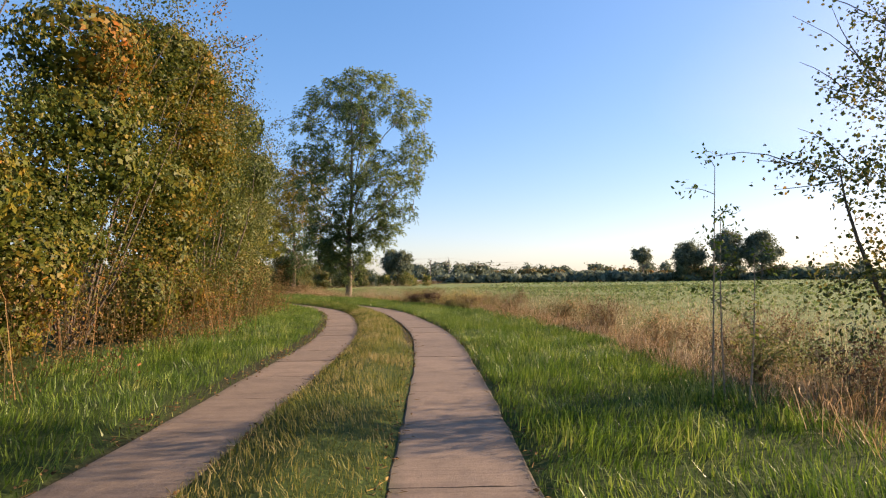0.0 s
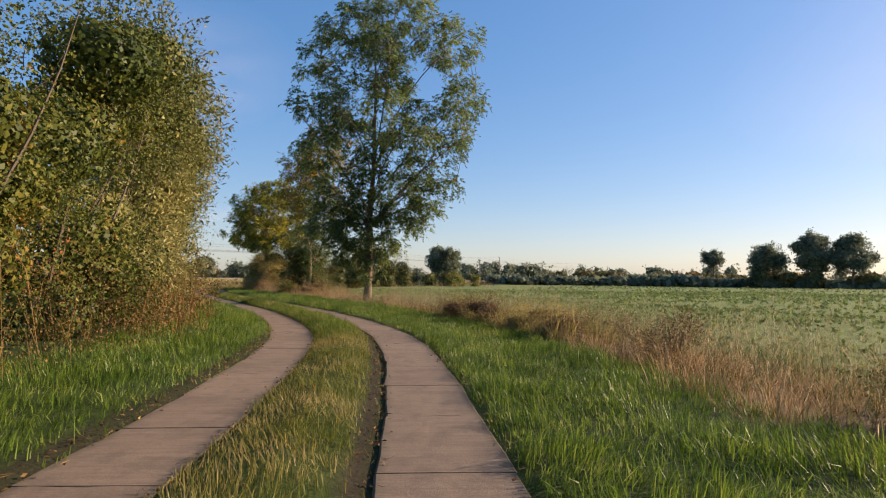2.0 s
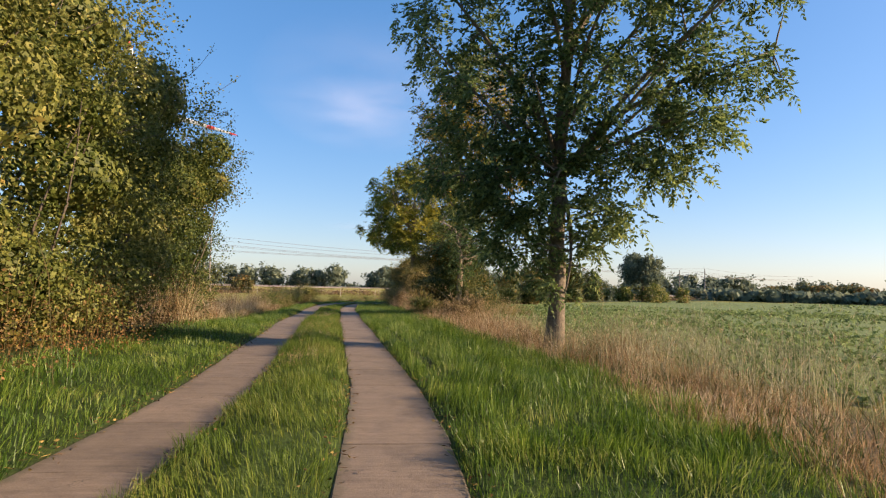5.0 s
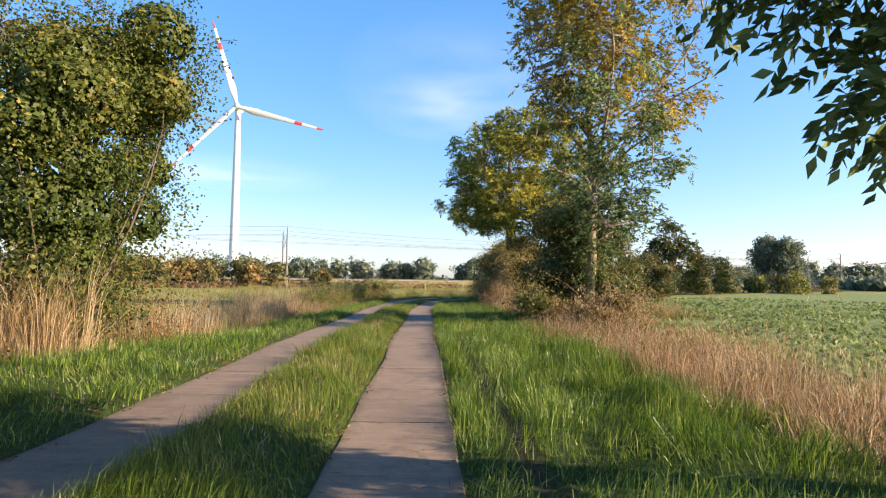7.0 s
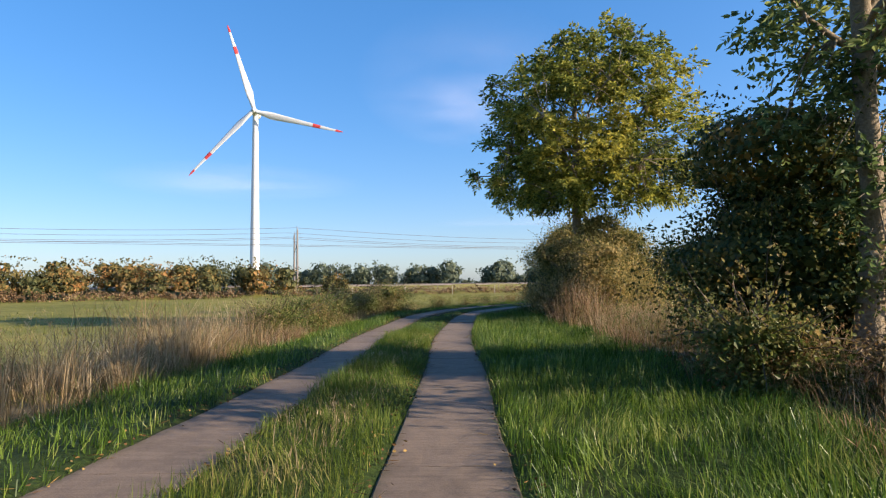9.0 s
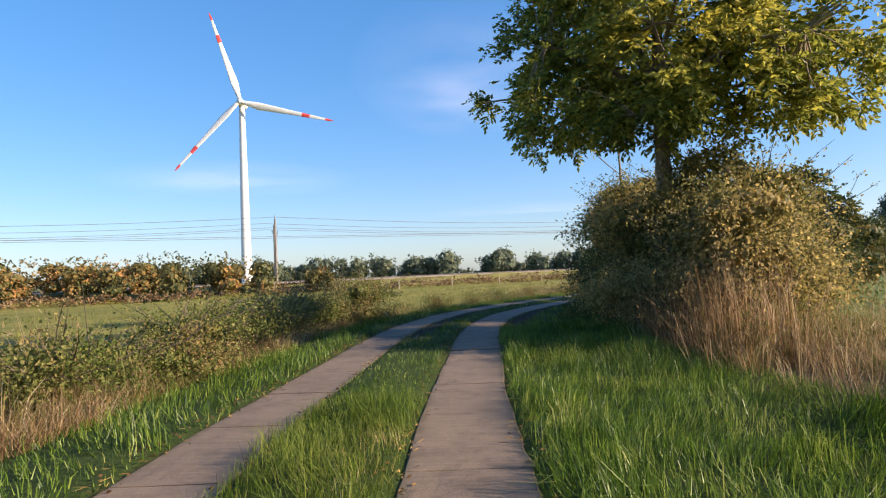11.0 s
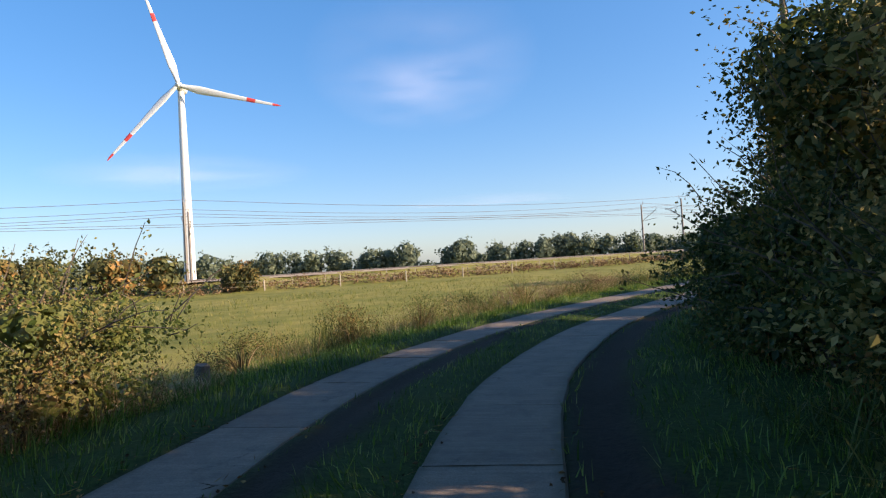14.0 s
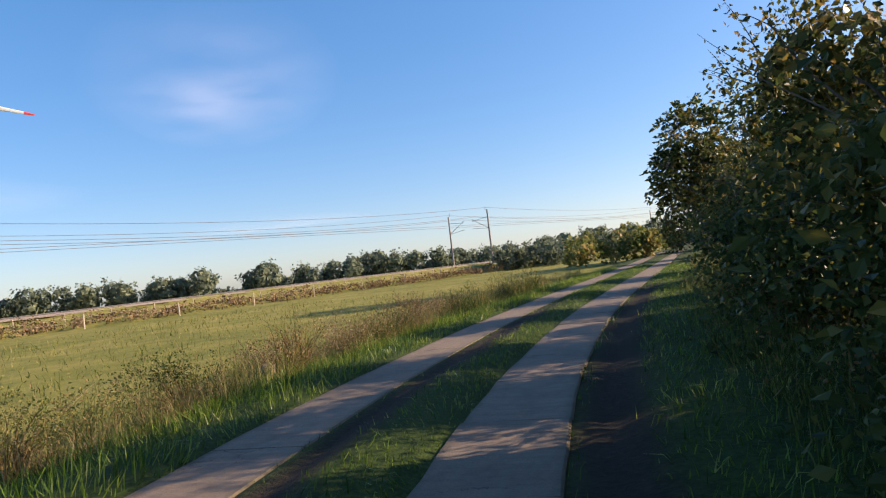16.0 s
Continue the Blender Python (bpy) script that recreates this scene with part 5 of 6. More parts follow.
# ---- fences ----
def fence(name, label, pts, gap, tall, thick, mat, rails, seed, group=""):
    r = np.random.default_rng(seed)
    p = spline(pts, 30)
    ss = np.concatenate([[0], np.cumsum(np.linalg.norm(np.diff(p, axis=0), axis=1))])
    n = int(ss[-1] / gap)
    at = np.linspace(0, ss[-1], n + 1)
    x, y = np.interp(at, ss, p[:, 0]), np.interp(at, ss, p[:, 1])
    z = ground_z(x, y)
    ob = thing(name, label, "fence", x[0], y[0], z[0], group)
    base = np.array([x[0], y[0], z[0]])
    for a, b, c in zip(x, y, z):
        sp = Soup()
        lean = r.normal(size=2) * 0.03
        q = np.array([a, b, c]) - base
        sp.tube([q - [0, 0, 0.1], q + [lean[0], lean[1], tall * 0.96], q + [lean[0], lean[1], tall * r.uniform(0.98, 1.06)]], [thick, thick, thick * 0.5], 7)
        sp.link("post", mat, ob)
    for h, rad in rails:
        sp = Soup()
        sp.tube(np.column_stack([x, y, z + h]) - base, np.full(len(x), rad), 4)
        sp.link("wire" if rad < 0.02 else "rail", mat, ob)


fence("meadow_fence", "meadow fence of pale posts and thin wire", [(-95, 62), (-84, 80), (-76, 92), (-68, 101), (-59.3, 109), (-52, 121), (-44, 137), (-36, 152), (-27, 168)], 6.5, 1.05, 0.06, M_POSTWHITE,
      [(0.95, 0.006), (0.55, 0.006)], 31)
fa, fb, fc = along(-10, 6.5), along(60, 6.5), along(125, 6.5)
fence("railway_fence", "grey rail fence along the railway embankment", [tuple(fa), tuple(fb), tuple(fc)], 3.2, 0.9, 0.04, M_POST, [(0.85, 0.022), (0.45, 0.016)], 32)


def stump(s, u, tall, seed):
    x, y = road_xy(s, u)
    x, y = float(x), float(y)
    r = np.random.default_rng(seed)
    bm = bmesh.new()
    bmesh.ops.create_cone(bm, cap_ends=True, segments=10, radius1=0.12, radius2=0.1, depth=tall, matrix=Matrix.Translation((0, 0, tall / 2)))
    for v in bm.verts:
        v.co.x += r.normal() * 0.012
        v.co.y += r.normal() * 0.012
        v.co.z += r.normal() * 0.012 if v.co.z > 0.1 else 0
    bmesh.ops.bevel(bm, geom=[e for e in bm.edges if e.verts[0].co.z > tall * 0.8 and e.verts[1].co.z > tall * 0.8], offset=0.015, segments=2, affect="EDGES")
    me = bpy.data.meshes.new("wooden_post")
    bm.to_mesh(me)
    bm.free()
    me.materials.append(M_OLDWOOD)
    ob = new("wooden_post", me)
    ob.location = (x, y, float(ground_z(x, y)[0]) - 0.04)
    tagged(ob, "short weathered wooden post in the weedy bank", "post", "short posts on the bank")


stump(77.4, -5.15, 0.34, 1)
stump(85.9, -4.7, 0.3, 2)


# ---- hut by the level crossing ----
def hut(x, y, yaw):
    z = float(ground_z(x, y)[0])
    ob = thing("crossing_hut", "small pale rendered hut with a dark flat roof", "hut", x, y, z)
    b = Soup()
    b.box(0, 0, 0, 2.7, 5.0, 3.4, yaw)
    b.link("wall", M_WALL, ob)
    r = Soup()
    r.box(0, 0, 2.7, 2.95, 5.5, 3.9, yaw)
    r.link("roof", M_ROOF, ob)
    for dx in (-1.5, 0.2):
        w = Soup()
        c, s = math.cos(yaw), math.sin(yaw)
        w.box(c * dx + s * 1.72, s * dx - c * 1.72, 0.9, 2.0, 0.9, 0.06, yaw)
        w.link("window", M_GLASS, ob)
    d = Soup()
    d.box(math.cos(yaw) * 1.7 + math.sin(yaw) * 1.72, math.sin(yaw) * 1.7 - math.cos(yaw) * 1.72, 0.02, 2.05, 0.95, 0.07, yaw)
    d.link("door", M_ROOF, ob)


hut(-1.5, 300.0, radians(-10))

# ---- distance: single trees, hedges and woods ----
def far_tree(name, label, x, y, tall, wide, mat, seed, clumps=170, leaf=0.45, low=0.2, per=16):
    r = np.random.default_rng(seed)
    z = float(ground_z(x, y)[0])
    ob = thing(name, label, "tree", x, y, z - 0.05)
    w = Soup()
    w.tube([(0, 0, 0), (0.1, 0, tall * 0.3), (0, 0.1, tall * 0.7)], [tall * 0.025, tall * 0.018, 0.04], 7)
    for a in np.linspace(0, 6.28, 6)[:-1]:
        w.tube(arc((0, 0, tall * r.uniform(0.22, 0.4)), (math.cos(a) * wide * 0.35, math.sin(a) * wide * 0.35, tall * r.uniform(0.5, 0.8)), 0.2, 5, r), np.linspace(tall * 0.01, 0.03, 5), 5)
    w.link("trunk", M_BARK, ob)
    mid_z, half = tall * (low + 1) / 2, tall * (1 - low) / 2
    lobes = [(0, 0, mid_z, wide * 0.36, wide * 0.36, half * 0.72)]
    for k in range(11):
        a, b = r.uniform(0, 6.28), r.uniform(-0.75, 1.0)
        q = math.sqrt(max(0.05, 1 - b * b))
        lobes.append((math.cos(a) * q * wide * 0.3, math.sin(a) * q * wide * 0.3, mid_z + b * half * 0.62, wide * r.uniform(0.13, 0.2), wide * r.uniform(0.13, 0.2), half * r.uniform(0.24, 0.34)))
    p, d = lobes_points(lobes, clumps, r, 0.4, 0.3)
    c = Soup()
    for a, b, zz, rx, ry, rz in lobes:
        c.heart((a, b, zz, rx * 0.7, ry * 0.7, rz * 0.7), r, wide * 0.07)
    leaf_clumps(c, p, d, per + 6, leaf * 0.9, leaf * 0.95, leaf * 0.8, r, 0.2)
    c.link("crown", mat, ob, smooth=True)


def far_wood(name, label, pts, tall, deep, n, mat, seed, leaf=0.7, per=12, bottom=0.0, gaps=0.0, girth=(0.36, 0.5), clumps=30, inner=0.3, core=0.7):
    """A far line of trees or a far hedge along a line: many lumpy crowns in one mesh."""
    r = np.random.default_rng(seed)
    p = spline(pts, 20)
    ss = np.concatenate([[0], np.cumsum(np.linalg.norm(np.diff(p, axis=0), axis=1))])
    sp = Soup()
    at = (np.arange(n) + r.random(n)) * ss[-1] / n
    if gaps:
        at = at[lattice(at * 0.06, at * 0 + seed, seed) > gaps]
    for a in at:
        x, y = np.interp(a, ss, p[:, 0]) + r.normal() * deep, np.interp(a, ss, p[:, 1]) + r.normal() * deep
        h = tall * (0.62 + 0.5 * float(lattice(np.array([a * 0.09]), np.array([3.3]), seed)[0])) * r.uniform(0.82, 1.1)
        w = h * r.uniform(*girth)
        z0 = float(ground_z(x, y)[0])
        lobes = [(x, y, z0 + h * 0.32, w, w, h * 0.32), (x + r.normal() * w * 0.25, y + r.normal() * w * 0.25, z0 + h * 0.62, w * 0.92, w * 0.92, h * 0.36)]
        for k in range(2):
            lobes.append((x + r.normal() * w * 0.5, y + r.normal() * w * 0.5, z0 + h * r.uniform(0.45, 0.8), w * 0.5, w * 0.5, h * 0.2))
        for a_, b_, zz, rx, ry, rz in lobes[:2] if tall > 3 else ():
            sp.heart((a_, b_, zz, rx * core, ry * core, rz * core * 1.06), r, w * inner, 0.9)
        c, d = lobes_points(lobes, clumps, r, 0.25, 0.2)
        up = c[:, 2] > bottom + z0
        leaf_clumps(sp, c[up], d[up], per, leaf * 0.75, leaf * 1.1, leaf * 0.95, r, 0.2)
    tagged(sp.link(name, mat), label, "woods", kind="stuff")


far_tree("field_oak", "dark round field tree beyond the crop", -9.8, 134.0, 8.6, 8.2, M_FAR_HAZED, 41, 420, 0.3)
far_tree("lone_tree", "lone spreading tree on the far field edge", 62.5, 192.0, 11.2, 8.5, M_FAR_HAZED, 42, 200, 0.35, 0.42)
far_tree("field_edge_tree", "full dark tree on the far field edge", 76.0, 189.0, 14.0, 12, M_FAR_HAZED, 43, 380, 0.42, 0.1)
far_tree("field_edge_tree", "full dark tree on the far field edge", 85.0, 183.0, 16.0, 13, M_FAR_HAZED, 44, 400, 0.42, 0.1)
far_tree("field_edge_tree", "full dark tree on the far field edge", 93.0, 179.0, 15.5, 13, M_FAR_HAZED, 45, 400, 0.42, 0.1)
far_wood("far_hedge", "far dark hedge with bushes along the field edge", [(-2, 205), (25, 202), (45, 197), (70, 191), (100, 178), (130, 165), (170, 140)], 3.4, 1.4, 120, M_FAR_HAZED, 51, 0.32, 8, clumps=14, girth=(1.1, 1.9), inner=0.42)
far_wood("far_hedge", "olive and brown trees and bushes behind the field-edge hedge", [(14, 216), (34, 212), (58, 204), (72, 199)], 5.2, 2.0, 22, M_FARBROWN, 62, 0.35, 10, clumps=26, girth=(0.6, 1.1))
far_wood("far_bushes", "olive bushes beneath the trees on the far field edge", [(72, 191), (82, 186), (92, 181), (100, 176)], 5.5, 1.5, 12, M_FARBROWN, 63, 0.4, 9, clumps=26, girth=(0.6, 1.0))
far_wood("far_bushes", "low brown and green bushes beyond the crop", [(-24, 124), (-17, 128), (-12, 130), (-4, 136)], 3.0, 1.6, 15, M_BRAMBLE, 52, 0.3, 12, clumps=50)
far_wood("far_tree_line", "hazy green line of trees on the horizon", [(-330, 230), (-250, 330), (-170, 360), (-110, 390), (-60, 420), (-20, 440), (40, 460)], 15.5, 4, 90, M_FAR_HAZED, 53, 0.95, 10, clumps=22, gaps=0.3, girth=(0.42, 0.6), inner=0.36)
far_wood("far_tree_line", "hazy green line of trees on the horizon", [(-30, 330), (20, 360), (80, 380), (160, 370), (260, 330), (340, 260), (400, 150)], 12, 6, 70, M_FAR_HAZED, 54, 1.1, 7, clumps=18, girth=(0.42, 0.6), inner=0.4)
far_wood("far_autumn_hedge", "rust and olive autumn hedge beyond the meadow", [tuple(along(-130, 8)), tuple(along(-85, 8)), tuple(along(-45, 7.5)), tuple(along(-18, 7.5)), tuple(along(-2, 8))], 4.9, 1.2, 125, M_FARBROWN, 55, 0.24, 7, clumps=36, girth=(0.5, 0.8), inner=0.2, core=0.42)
far_wood("far_undergrowth", "low hazy hedge under the horizon trees", [(-420, 190), (-345, 250), (-262, 345), (-175, 375), (-110, 402), (-60, 432), (-20, 452), (40, 470), (140, 400)], 6.0, 3, 60, M_FAR_HAZED, 61, 1.6, 6, clumps=14, girth=(0.9, 1.4))
ra, rb, rc = along(-8, 8.5), along(60, 8.5), along(125, 8.5)
far_wood("bank_scrub", "low brown scrub along the railway embankment", [tuple(ra), tuple(rb), tuple(rc)], 1.0, 0.6, 190, M_SCRUB, 58, 0.16, 4, girth=(0.7, 1.2), clumps=16)
sa, sb, sc = along(-8, 6.6), along(60, 6.6), along(125, 6.6)
far_wood("bank_scrub", "dry brown scrub on the slope of the railway embankment", [tuple(sa), tuple(sb), tuple(sc)], 0.8, 0.5, 170, M_SCRUB, 59, 0.14, 4, girth=(0.8, 1.4), clumps=16)
far_wood("hedge_foot_reeds", "straw-coloured reeds at the foot of the autumn hedge", [tuple(along(-120, 12)), tuple(along(-80, 12)), tuple(along(-40, 11.5)), tuple(along(-8, 11.5))], 1.4, 0.7, 150, M_SCRUB, 60, 0.2, 5, girth=(0.6, 1.0), clumps=14)
far_wood("railway_bushes", "rusty bush beside the railway masts", [tuple(along(2.5, 8)), tuple(along(4.5, 8)), tuple(along(6, 8))], 3.4, 0.5, 4, M_FARBROWN, 56, 0.25, 14, clumps=60, inner=0.15, core=0.5)
far_wood("crossing_bushes", "grey-green bushes by the level crossing", [(-32, 150), (-27, 156), (-22, 160), (-17, 163)], 3.9, 1.3, 14, M_FAR_HAZED, 57, 0.35, 12, clumps=40)

# ---- tall dry grass and weeds ----
tussocks("dry_grass", "belt of reddish dry grass between verge and crop", -2, 57, 2.75, 5.0, 1100, 34, 0.66, M_RUSSET, 61, 0.3, 0.0045, 0.12, 0.36, 0.9, 0.7)
tussocks("dry_grass_tufts", "soft tangled tufts of tan dry grass round the ash tree", 38, 58, 2.9, 5.4, 330, 40, 0.85, M_RUSSET, 62, 0.3, 0.0045, 0.15, 0.36, 0.8, 0.8)
belt("seed_stalks", "thin pale seed stalks standing above the dry grass", -2, 56, 3.0, 5.8, 1700, 1.05, M_STRAW, 69, 0.8, 0.1, clump=0.55, width=0.004)
belt("green_weeds", "green and brown weeds mixed in the dry grass", -2, 55, 2.8, 5.6, 7500, 0.48, M_WEED, 63, 0.0, 0.8, clump=0.5, width=0.009)
tussocks("dry_grass", "straw-brown grass beside the verge", 59, 68, 2.9, 5.6, 270, 36, 1.2, M_RUSSET, 64, 0.3, 0.0055, 0.15, 0.36, 0.6, 0.8)
tussocks("dry_straw", "pale straw tufts among the brown grass", 59.5, 69, 3.1, 6.2, 110, 30, 1.1, M_STRAW, 83, 0.28, 0.0055, 0.2, 0.4, 0.6, 1.0)
tussocks("dry_canes", "upright pale canes in front of the brown bush", 65.0, 68.6, 2.9, 4.0, 75, 22, 1.75, M_RUSSET, 74, 0.2, 0.009, 0.25, 0.34, 0.3, 2.2)
belt("tall_weeds", "tall green weeds among the dry grass", 59, 72, 3.2, 5.6, 4200, 0.95, M_BRAMBLE, 79, 0.5, 0.9, clump=0.6, width=0.01)
belt("tall_weeds", "tall brown and green weeds between track and field", 59, 69, 6.4, 9.5, 3200, 0.95, M_TANGLE, 71, 0.3, 0.9, clump=0.52, width=0.008)
belt("tall_weeds", "leafy green weeds beside the field edge", 58.5, 69, 5.0, 9.5, 4600, 0.6, M_BRAMBLE, 72, 0.6, 1.0, clump=0.46, width=0.016)
tussocks("dry_reeds", "tangled pale straw on the ditch bank by the hedge", 46, 58, -7.8, -4.7, 420, 26, 0.85, M_STRAW, 65, 0.22, 0.006, 0.1, 0.46)
tussocks("reed_tufts", "upright tufts of tall pale reeds on the ditch bank", 47, 66, -7.4, -4.7, 270, 30, 1.7, M_STRAW, 75, 0.22, 0.009, 0.25, 0.46, 0.6, 1.5)
tussocks("dry_reeds", "tangled pale straw on the ditch bank beside the meadow", 57, 65.5, -6.2, -4.6, 280, 30, 1.25, M_STRAW, 70, 0.2, 0.007, 0.15, 0.48)
belt("bank_foot", "russet dead grass at the foot of the brambles", 62, 77, -5.0, -4.2, 3200, 0.5, M_RUSSET, 78, 0.0, 0.9, clump=0.5, width=0.006)
belt("bank_weeds", "brown and green weeds along the ditch bank", 50, 110, -6.9, -4.1, 11000, 0.75, M_BRAMBLE, 66, 0.0, 0.9, clump=0.58, width=0.01)
belt("bank_straw", "straw-coloured dead stalks along the ditch bank", 64, 112, -6.6, -4.0, 9000, 0.55, M_TANGLE, 67, 0.0, 0.8, clump=0.9, width=0.006)
belt("bank_stalks", "tall russet dead stalks in patches on the ditch bank", 82, 108, -6.4, -4.3, 6000, 0.9, M_TANGLE, 73, 0.1, 0.6, clump=0.9, width=0.006)
belt("bank_weed_clumps", "leafy dark green and russet weed clumps on the ditch bank", 80, 106, -5.6, -4.4, 6500, 1.0, M_WEED, 81, 0.8, 1.0, clump=0.86, width=0.014)
belt("field_edge_weeds", "thin pale grey-green seed stalks standing along the field edge", -2, 44, 4.2, 8.4, 6500, 1.05, M_SEEDY, 77, 0.9, 0.5, clump=0.5, width=0.0045)
tussocks("seed_grass", "tall pale grass with seed heads at the field edge", -2, 46, 3.9, 6.4, 400, 15, 1.2, M_SEEDY, 85, 0.24, 0.0065, 0.6, 0.36, 0.8, 2.0)
belt("weed_bank", "dark russet weeds heaped between verge and crop", 23, 31, 2.7, 4.2, 2800, 0.8, M_BROWNBUSH, 76, 0.3, 1.0, clump=0.45, width=0.014)
belt("shade_weeds", "dull weeds at the foot of the bushes", 72, 115, 1.7, 2.9, 4500, 0.42, M_WEED, 68, 0.3, 0.8, clump=0.5, width=0.01)


def meadow_grass(n, seed):
    r = np.random.default_rng(seed)
    s, u = r.uniform(50, 112, n), -6.0 - 26 * r.random(n) ** 2.0
    k = r.random(n) < 0.25 + 0.75 * lattice(s * 1.7, u * 1.7, seed)
    s, u = s[k], u[k]
    x, y = road_xy(s, u)
    sp = Soup()
    far = 1 + (-6 - u) * 0.04
    sp.blades(np.stack([x, y, height(x, y, s, u) - 0.01], 1), 0.14 * far * r.uniform(0.4, 1.4, len(s)) * (0.5 + 0.9 * lattice(s * 0.9, u * 0.9, seed + 1)), 0.013 * far, r.uniform(0.2, 1.2, len(s)), r)
    tagged(sp.link("meadow_grass", M_MEADOW), "short mottled yellow-green meadow grass", "grass", kind="stuff")


meadow_grass(24000, 97)

# ---- crop ----
def crop():
    r = np.random.default_rng(91)
    sp = Soup()
    a, b = r.uniform(0, 1, 60000), r.uniform(0, 1, 60000)
    s, u = -4 + a * 104, 5.6 + 60 * b**1.9
    x, y = road_xy(s, u)
    x = np.round(x / 0.42) * 0.42 + r.normal(size=len(x)) * 0.05
    ss, uu = road_su(x, y)
    k = (uu > 5.5) & (lattice(x * 0.7, y * 0.7, 92) > 0.16) & ((ss < 57) | (uu > 9)) & (y < 120)
    x, y, uu = x[k][:12000], y[k][:12000], uu[k][:12000]
    z = ground_z(x, y)
    n = 3
    p = np.repeat(np.stack([x, y, z], 1), n, 0) + np.array([0, 0, 0.03])
    az = r.uniform(0, 2 * np.pi, len(p))
    ax = np.stack([np.cos(az), np.sin(az), r.uniform(0.2, 1.1, len(p))], 1)
    dense = (r.uniform(26, 66, 4500), 5.7 + 12 * r.random(4500) ** 1.3)
    xd, yd = road_xy(*dense)
    sp.leaves(np.stack([np.repeat(xd, 3), np.repeat(yd, 3), np.repeat(ground_z(xd, yd), 3) + 0.05], 1), np.stack([r.normal(size=13500), r.normal(size=13500), r.uniform(0.3, 1.2, 13500)], 1), r.uniform(0.08, 0.17, 13500), r.uniform(0.05, 0.1, 13500), r, 0.1)
    L = r.uniform(0.08, 0.16, len(p)) * np.repeat(1 + 0.022 * np.minimum(40, uu), n)
    sp.leaves(p, ax, L, L * 0.55, r, 0.1)
    # farther off, low clumps
    m = 10000
    xf, yf = r.uniform(-20, 190, m), r.uniform(-20, 200, m)
    ss, uu = road_su(xf, yf)
    k = (uu > 24) & (yf < 196 - xf * 0.12) & (rail_off(xf, yf) > 40) & ((yf < 128) | (xf > 0)) & (r.random(m) < 1.3 - np.hypot(xf, yf) / 230)
    q = np.stack([np.round(xf[k] / 0.9) * 0.9, yf[k], 0 * xf[k] + 0.02], 1)
    q = np.repeat(q, 2, 0)
    az = r.uniform(0, 2 * np.pi, len(q))
    sp.leaves(q, np.stack([np.cos(az), np.sin(az), r.uniform(0.1, 0.6, len(q))], 1), r.uniform(0.2, 0.45, len(q)), r.uniform(0.18, 0.35, len(q)), r, 0.1)
    tagged(sp.link("crop", M_CROP), "rows of low green leafy crop", "crop", kind="stuff")


crop()

# ---- grass of the verges and the middle strip ----
def soil_gap(s, u):
    b = np.exp(-((u + 0.54) / 0.12) ** 2) * smooth(9, 13, s) * (1 - smooth(25, 28, s))
    b = np.maximum(b, np.exp(-((u - 0.74) / 0.3) ** 4) * smooth(69, 73, s) * (1 - smooth(94, 100, s)))
    b = np.maximum(b, 0.9 * np.exp(-((u + 2.58) / 0.13) ** 2) * smooth(3, 8, s) * (1 - smooth(24, 30, s)))
    b = np.maximum(b, 0.85 * np.exp(-((u - 0.88) / 0.13) ** 2) * smooth(35, 40, s) * (1 - smooth(50, 54, s)))
    return np.maximum(b, np.exp(-((u + 1.33) / 0.28) ** 4) * smooth(68, 72, s) * (1 - smooth(90, 96, s))) * 1.02


sward("middle_grass", "short olive-brown grass growing between the two concrete strips", -1, 25, -1.69, -0.4, 42000, 0.13, M_MEDIAN_DRY, 201, 0.0055, soil_gap)
sward("middle_grass", "short olive-green grass growing between the two concrete strips", 24, 42, -1.69, -0.4, 30000, 0.16, M_MEDIAN, 211, 0.0055, soil_gap, 0.2)
sward("middle_grass", "tall yellowish grass growing between the two concrete strips", 40, 64, -1.69, -0.4, 46000, 0.21, M_MEDIAN, 202, 0.005, soil_gap, 0.3)
tussocks("middle_straw", "thin straw-coloured stalks in the middle grass", 38, 62, -1.45, -0.7, 420, 7, 0.24, M_STRAW, 209, 0.08, 0.004, 0.1, 0.3, 0.0)
sward("middle_grass", "short green grass growing between the two concrete strips", 62, 112, -1.68, -0.4, 26000, 0.09, M_GRASS, 203, 0.008, soil_gap)
sward("verge_grass", "lush green verge grass with tussocks", -1, 34, 0.4, 3.2, 112000, 0.15, M_GRASS, 204, 0.0075, soil_gap, 0.5)
sward("verge_grass", "lush green verge grass", 33, 72, 0.4, 3.3, 118000, 0.185, M_GRASS, 205, 0.0075, soil_gap, 0.6)
sward("verge_grass", "shaded dark green verge grass below the bushes", 70, 110, 0.4, 2.9, 30000, 0.11, M_GRASS, 206, 0.009, soil_gap, 0.3)
sward("verge_grass", "lush green verge grass at the foot of the hedge", -1, 50, -5.0, -2.44, 84000, 0.16, M_GRASS, 207, 0.008, soil_gap, 0.4)
sward("verge_grass", "green verge grass along the ditch bank", 49, 112, -5.2, -2.44, 60000, 0.18, M_GRASS, 208, 0.009, None, 0.4)


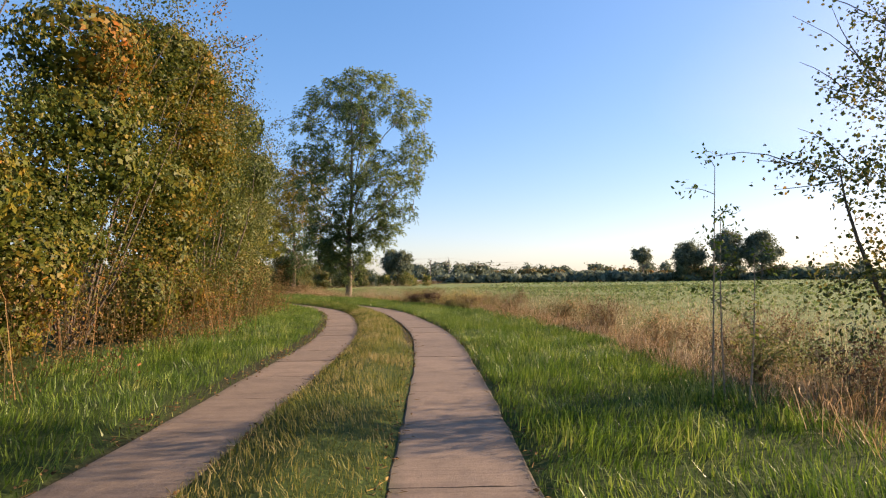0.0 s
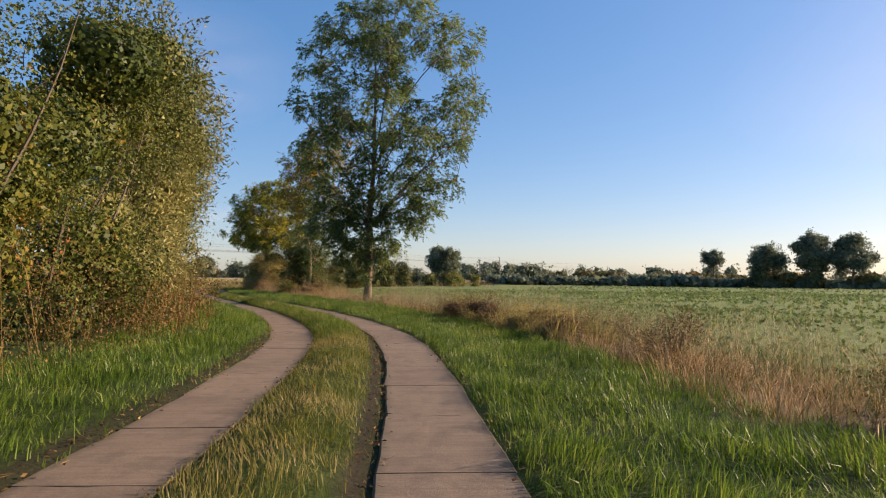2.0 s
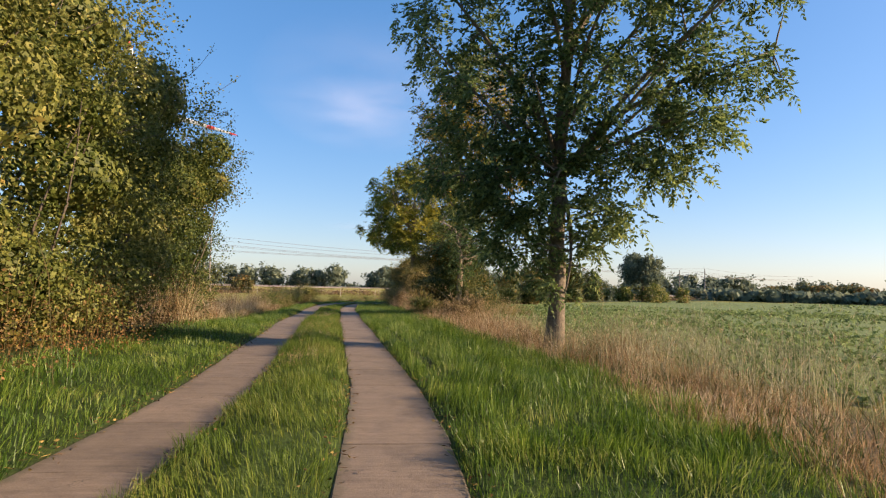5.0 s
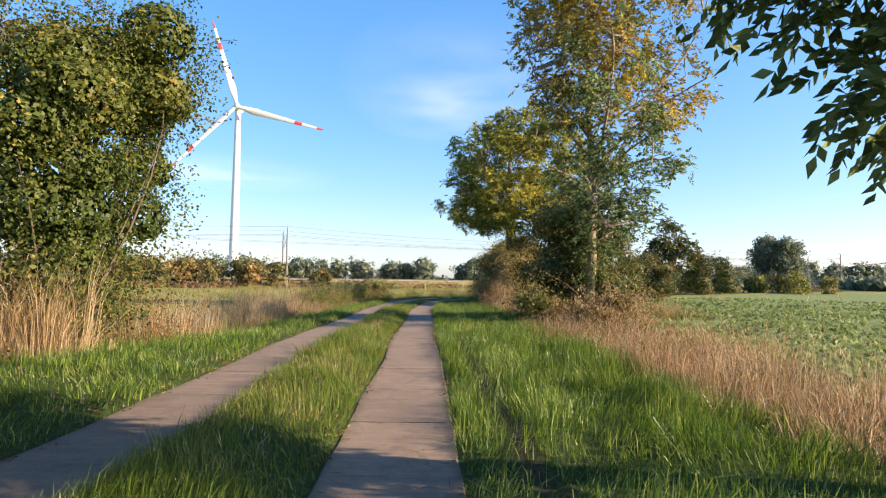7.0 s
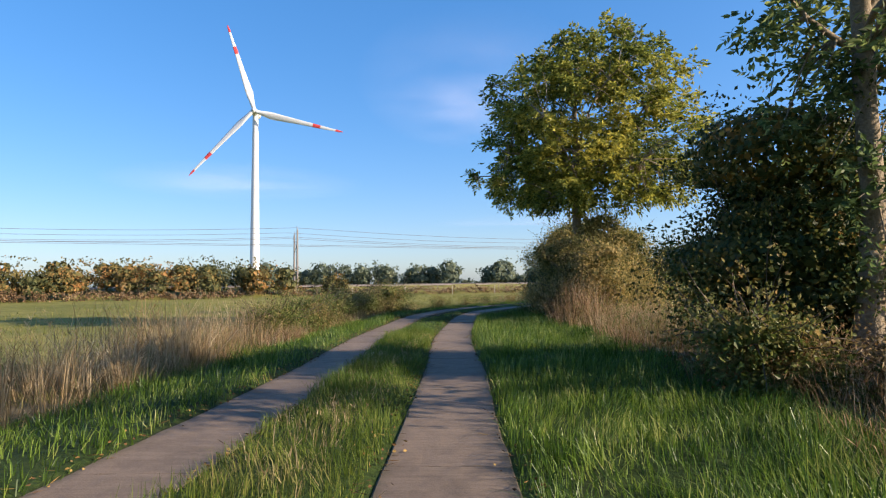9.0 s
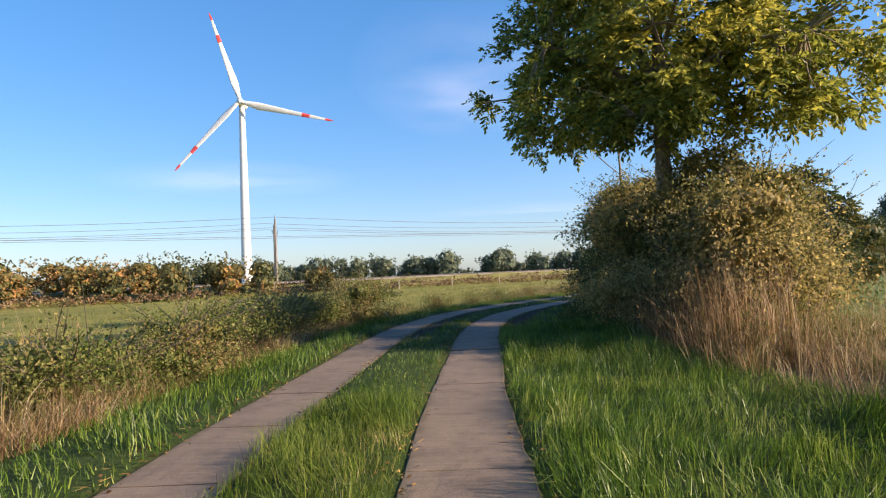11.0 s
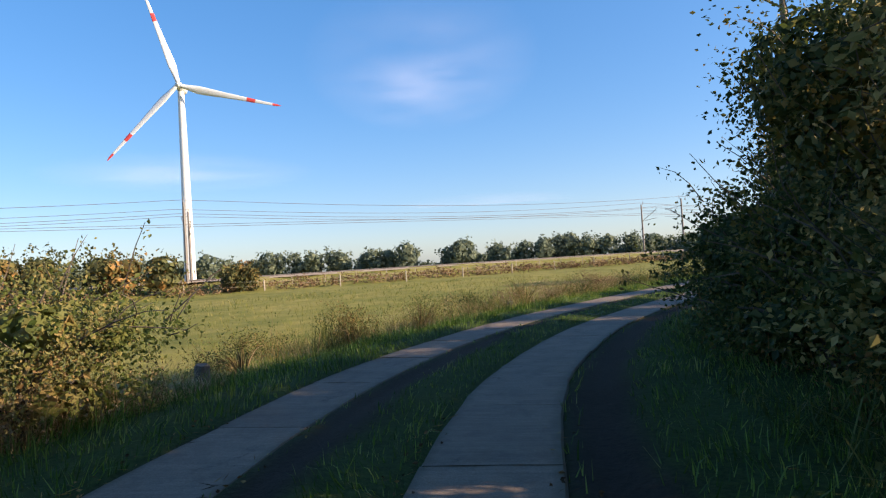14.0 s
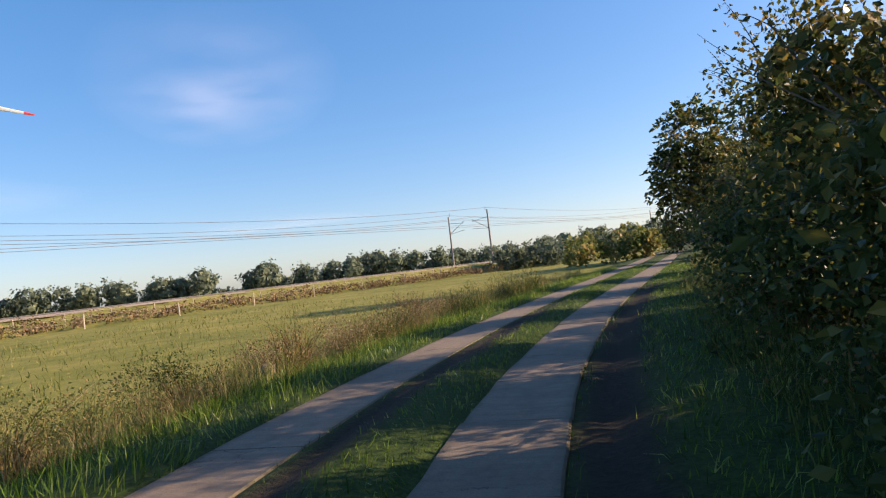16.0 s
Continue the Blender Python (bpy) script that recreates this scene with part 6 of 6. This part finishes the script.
def litter(n, seed):
    """Fallen leaves along the edges of the concrete."""
    r = np.random.default_rng(seed)
    s = r.uniform(0, 75, n)
    u = r.choice([-0.5, -1.58, -2.54, 0.5], n, p=[0.3, 0.2, 0.35, 0.15]) + r.normal(size=n) * 0.07
    x, y = road_xy(s, u)
    p = np.stack([x, y, height(x, y, s, u) + 0.03], 1)
    az = r.uniform(0, 2 * np.pi, n)
    sp = Soup()
    sp.leaves(p, np.stack([np.cos(az), np.sin(az), r.uniform(-0.1, 0.3, n)], 1), r.uniform(0.02, 0.045, n), 0.022, r, 0.2)
    az = r.uniform(0, 2 * np.pi, n)
    u = r.choice([-0.46, -1.6, -2.52, 0.46], n, p=[0.25, 0.2, 0.3, 0.25]) + r.normal(size=n) * 0.05
    x, y = road_xy(s, u)
    sp.leaves(np.stack([x, y, height(x, y, s, u) + 0.035], 1), np.stack([np.cos(az), np.sin(az), r.uniform(-0.1, 0.3, n)], 1), r.uniform(0.05, 0.12, n), 0.006, r, 0.2)
    tagged(sp.link("fallen_leaves", M_DEADLEAF), "scattered brown and yellow fallen leaves", "leaves", kind="stuff")


litter(4200, 95)


# ---- concrete slabs of the two strips ----
def slabs():
    road = thing("road", "farm track of two worn concrete slab strips with grass between", "road", 0, 0, 0, kind="structure")
    r = np.random.default_rng(5)
    for mid in (0.0, LEFT):
        s = -4.0
        edge = r.normal(size=2) * 0.012
        while s < 150:
            ln = (1.5 if s < 110 else 4.0) * r.uniform(0.93, 1.07)
            gap = r.choice([0.0002, 0.0006, 0.003], p=[0.5, 0.3, 0.2])
            n = 5
            chip = r.choice([0.002, 0.006, 0.012], p=[0.5, 0.3, 0.2])
            ss = np.linspace(s, s + ln - gap, n)
            nxt = r.normal(size=2) * 0.012
            t = np.linspace(0, 1, n)
            le = mid - STRIP + edge[0] + (nxt[0] - edge[0]) * t + r.normal(size=n) * 0.007
            ri = mid + STRIP + edge[1] + (nxt[1] - edge[1]) * t + r.normal(size=n) * 0.007
            top = r.normal() * 0.0015 + (t - 0.5) * r.normal() * 0.004
            rows = []
            jag = np.zeros(n)
            cross = [(le - 0.01, top - 0.13), (le, top - 0.014), (le + 0.016, top)]
            cross += [(le + (ri - le) * f, top + r.normal(size=n) * 0.0012) for f in (0.14, 0.29, 0.43, 0.57, 0.71, 0.86)]
            cross += [(ri - 0.016, top), (ri, top - 0.014), (ri + 0.01, top - 0.13)]
            m = len(cross)
            for u, z in cross:
                jag[[0, -1]] = np.array([0.5, -0.5]) * abs(r.normal() * chip) + r.normal(size=2) * chip * 0.3
                x, y = road_xy(ss + jag, u)
                rows.append(np.stack([x, y, z], 1))
            v = np.stack(rows, 1)
            v[0, 1:-1, 2] -= r.uniform(0.0, 0.0025, m - 2)
            v[-1, 1:-1, 2] -= r.uniform(0.0, 0.0025, m - 2)
            i, j = np.arange(n - 1)[:, None] * m, np.arange(m - 1)[None]
            q = np.stack([i + j, i + j + 1, i + j + m + 1, i + j + m], -1).reshape(-1, 4)
            z0 = (n - 1) * m
            ends = np.array([(a, m - 1 - a, m - 2 - a, a + 1) for a in range(m // 2 - 1)] + [(z0 + a, z0 + a + 1, z0 + m - 2 - a, z0 + m - 1 - a) for a in range(m // 2 - 1)])
            slab = link_mesh("slab", v.reshape(-1, 3), np.concatenate([q, ends]), M_CONCRETE, road)
            lay = np.stack([np.repeat(ss, m), np.stack([c[0] for c in cross], 1).ravel() - mid, np.full(n * m, mid)], 1).astype(np.float32)
            slab.data.attributes.new("lay", "FLOAT_VECTOR", "POINT").data.foreach_set("vector", lay.ravel())
            s += ln
            edge = nxt


slabs()
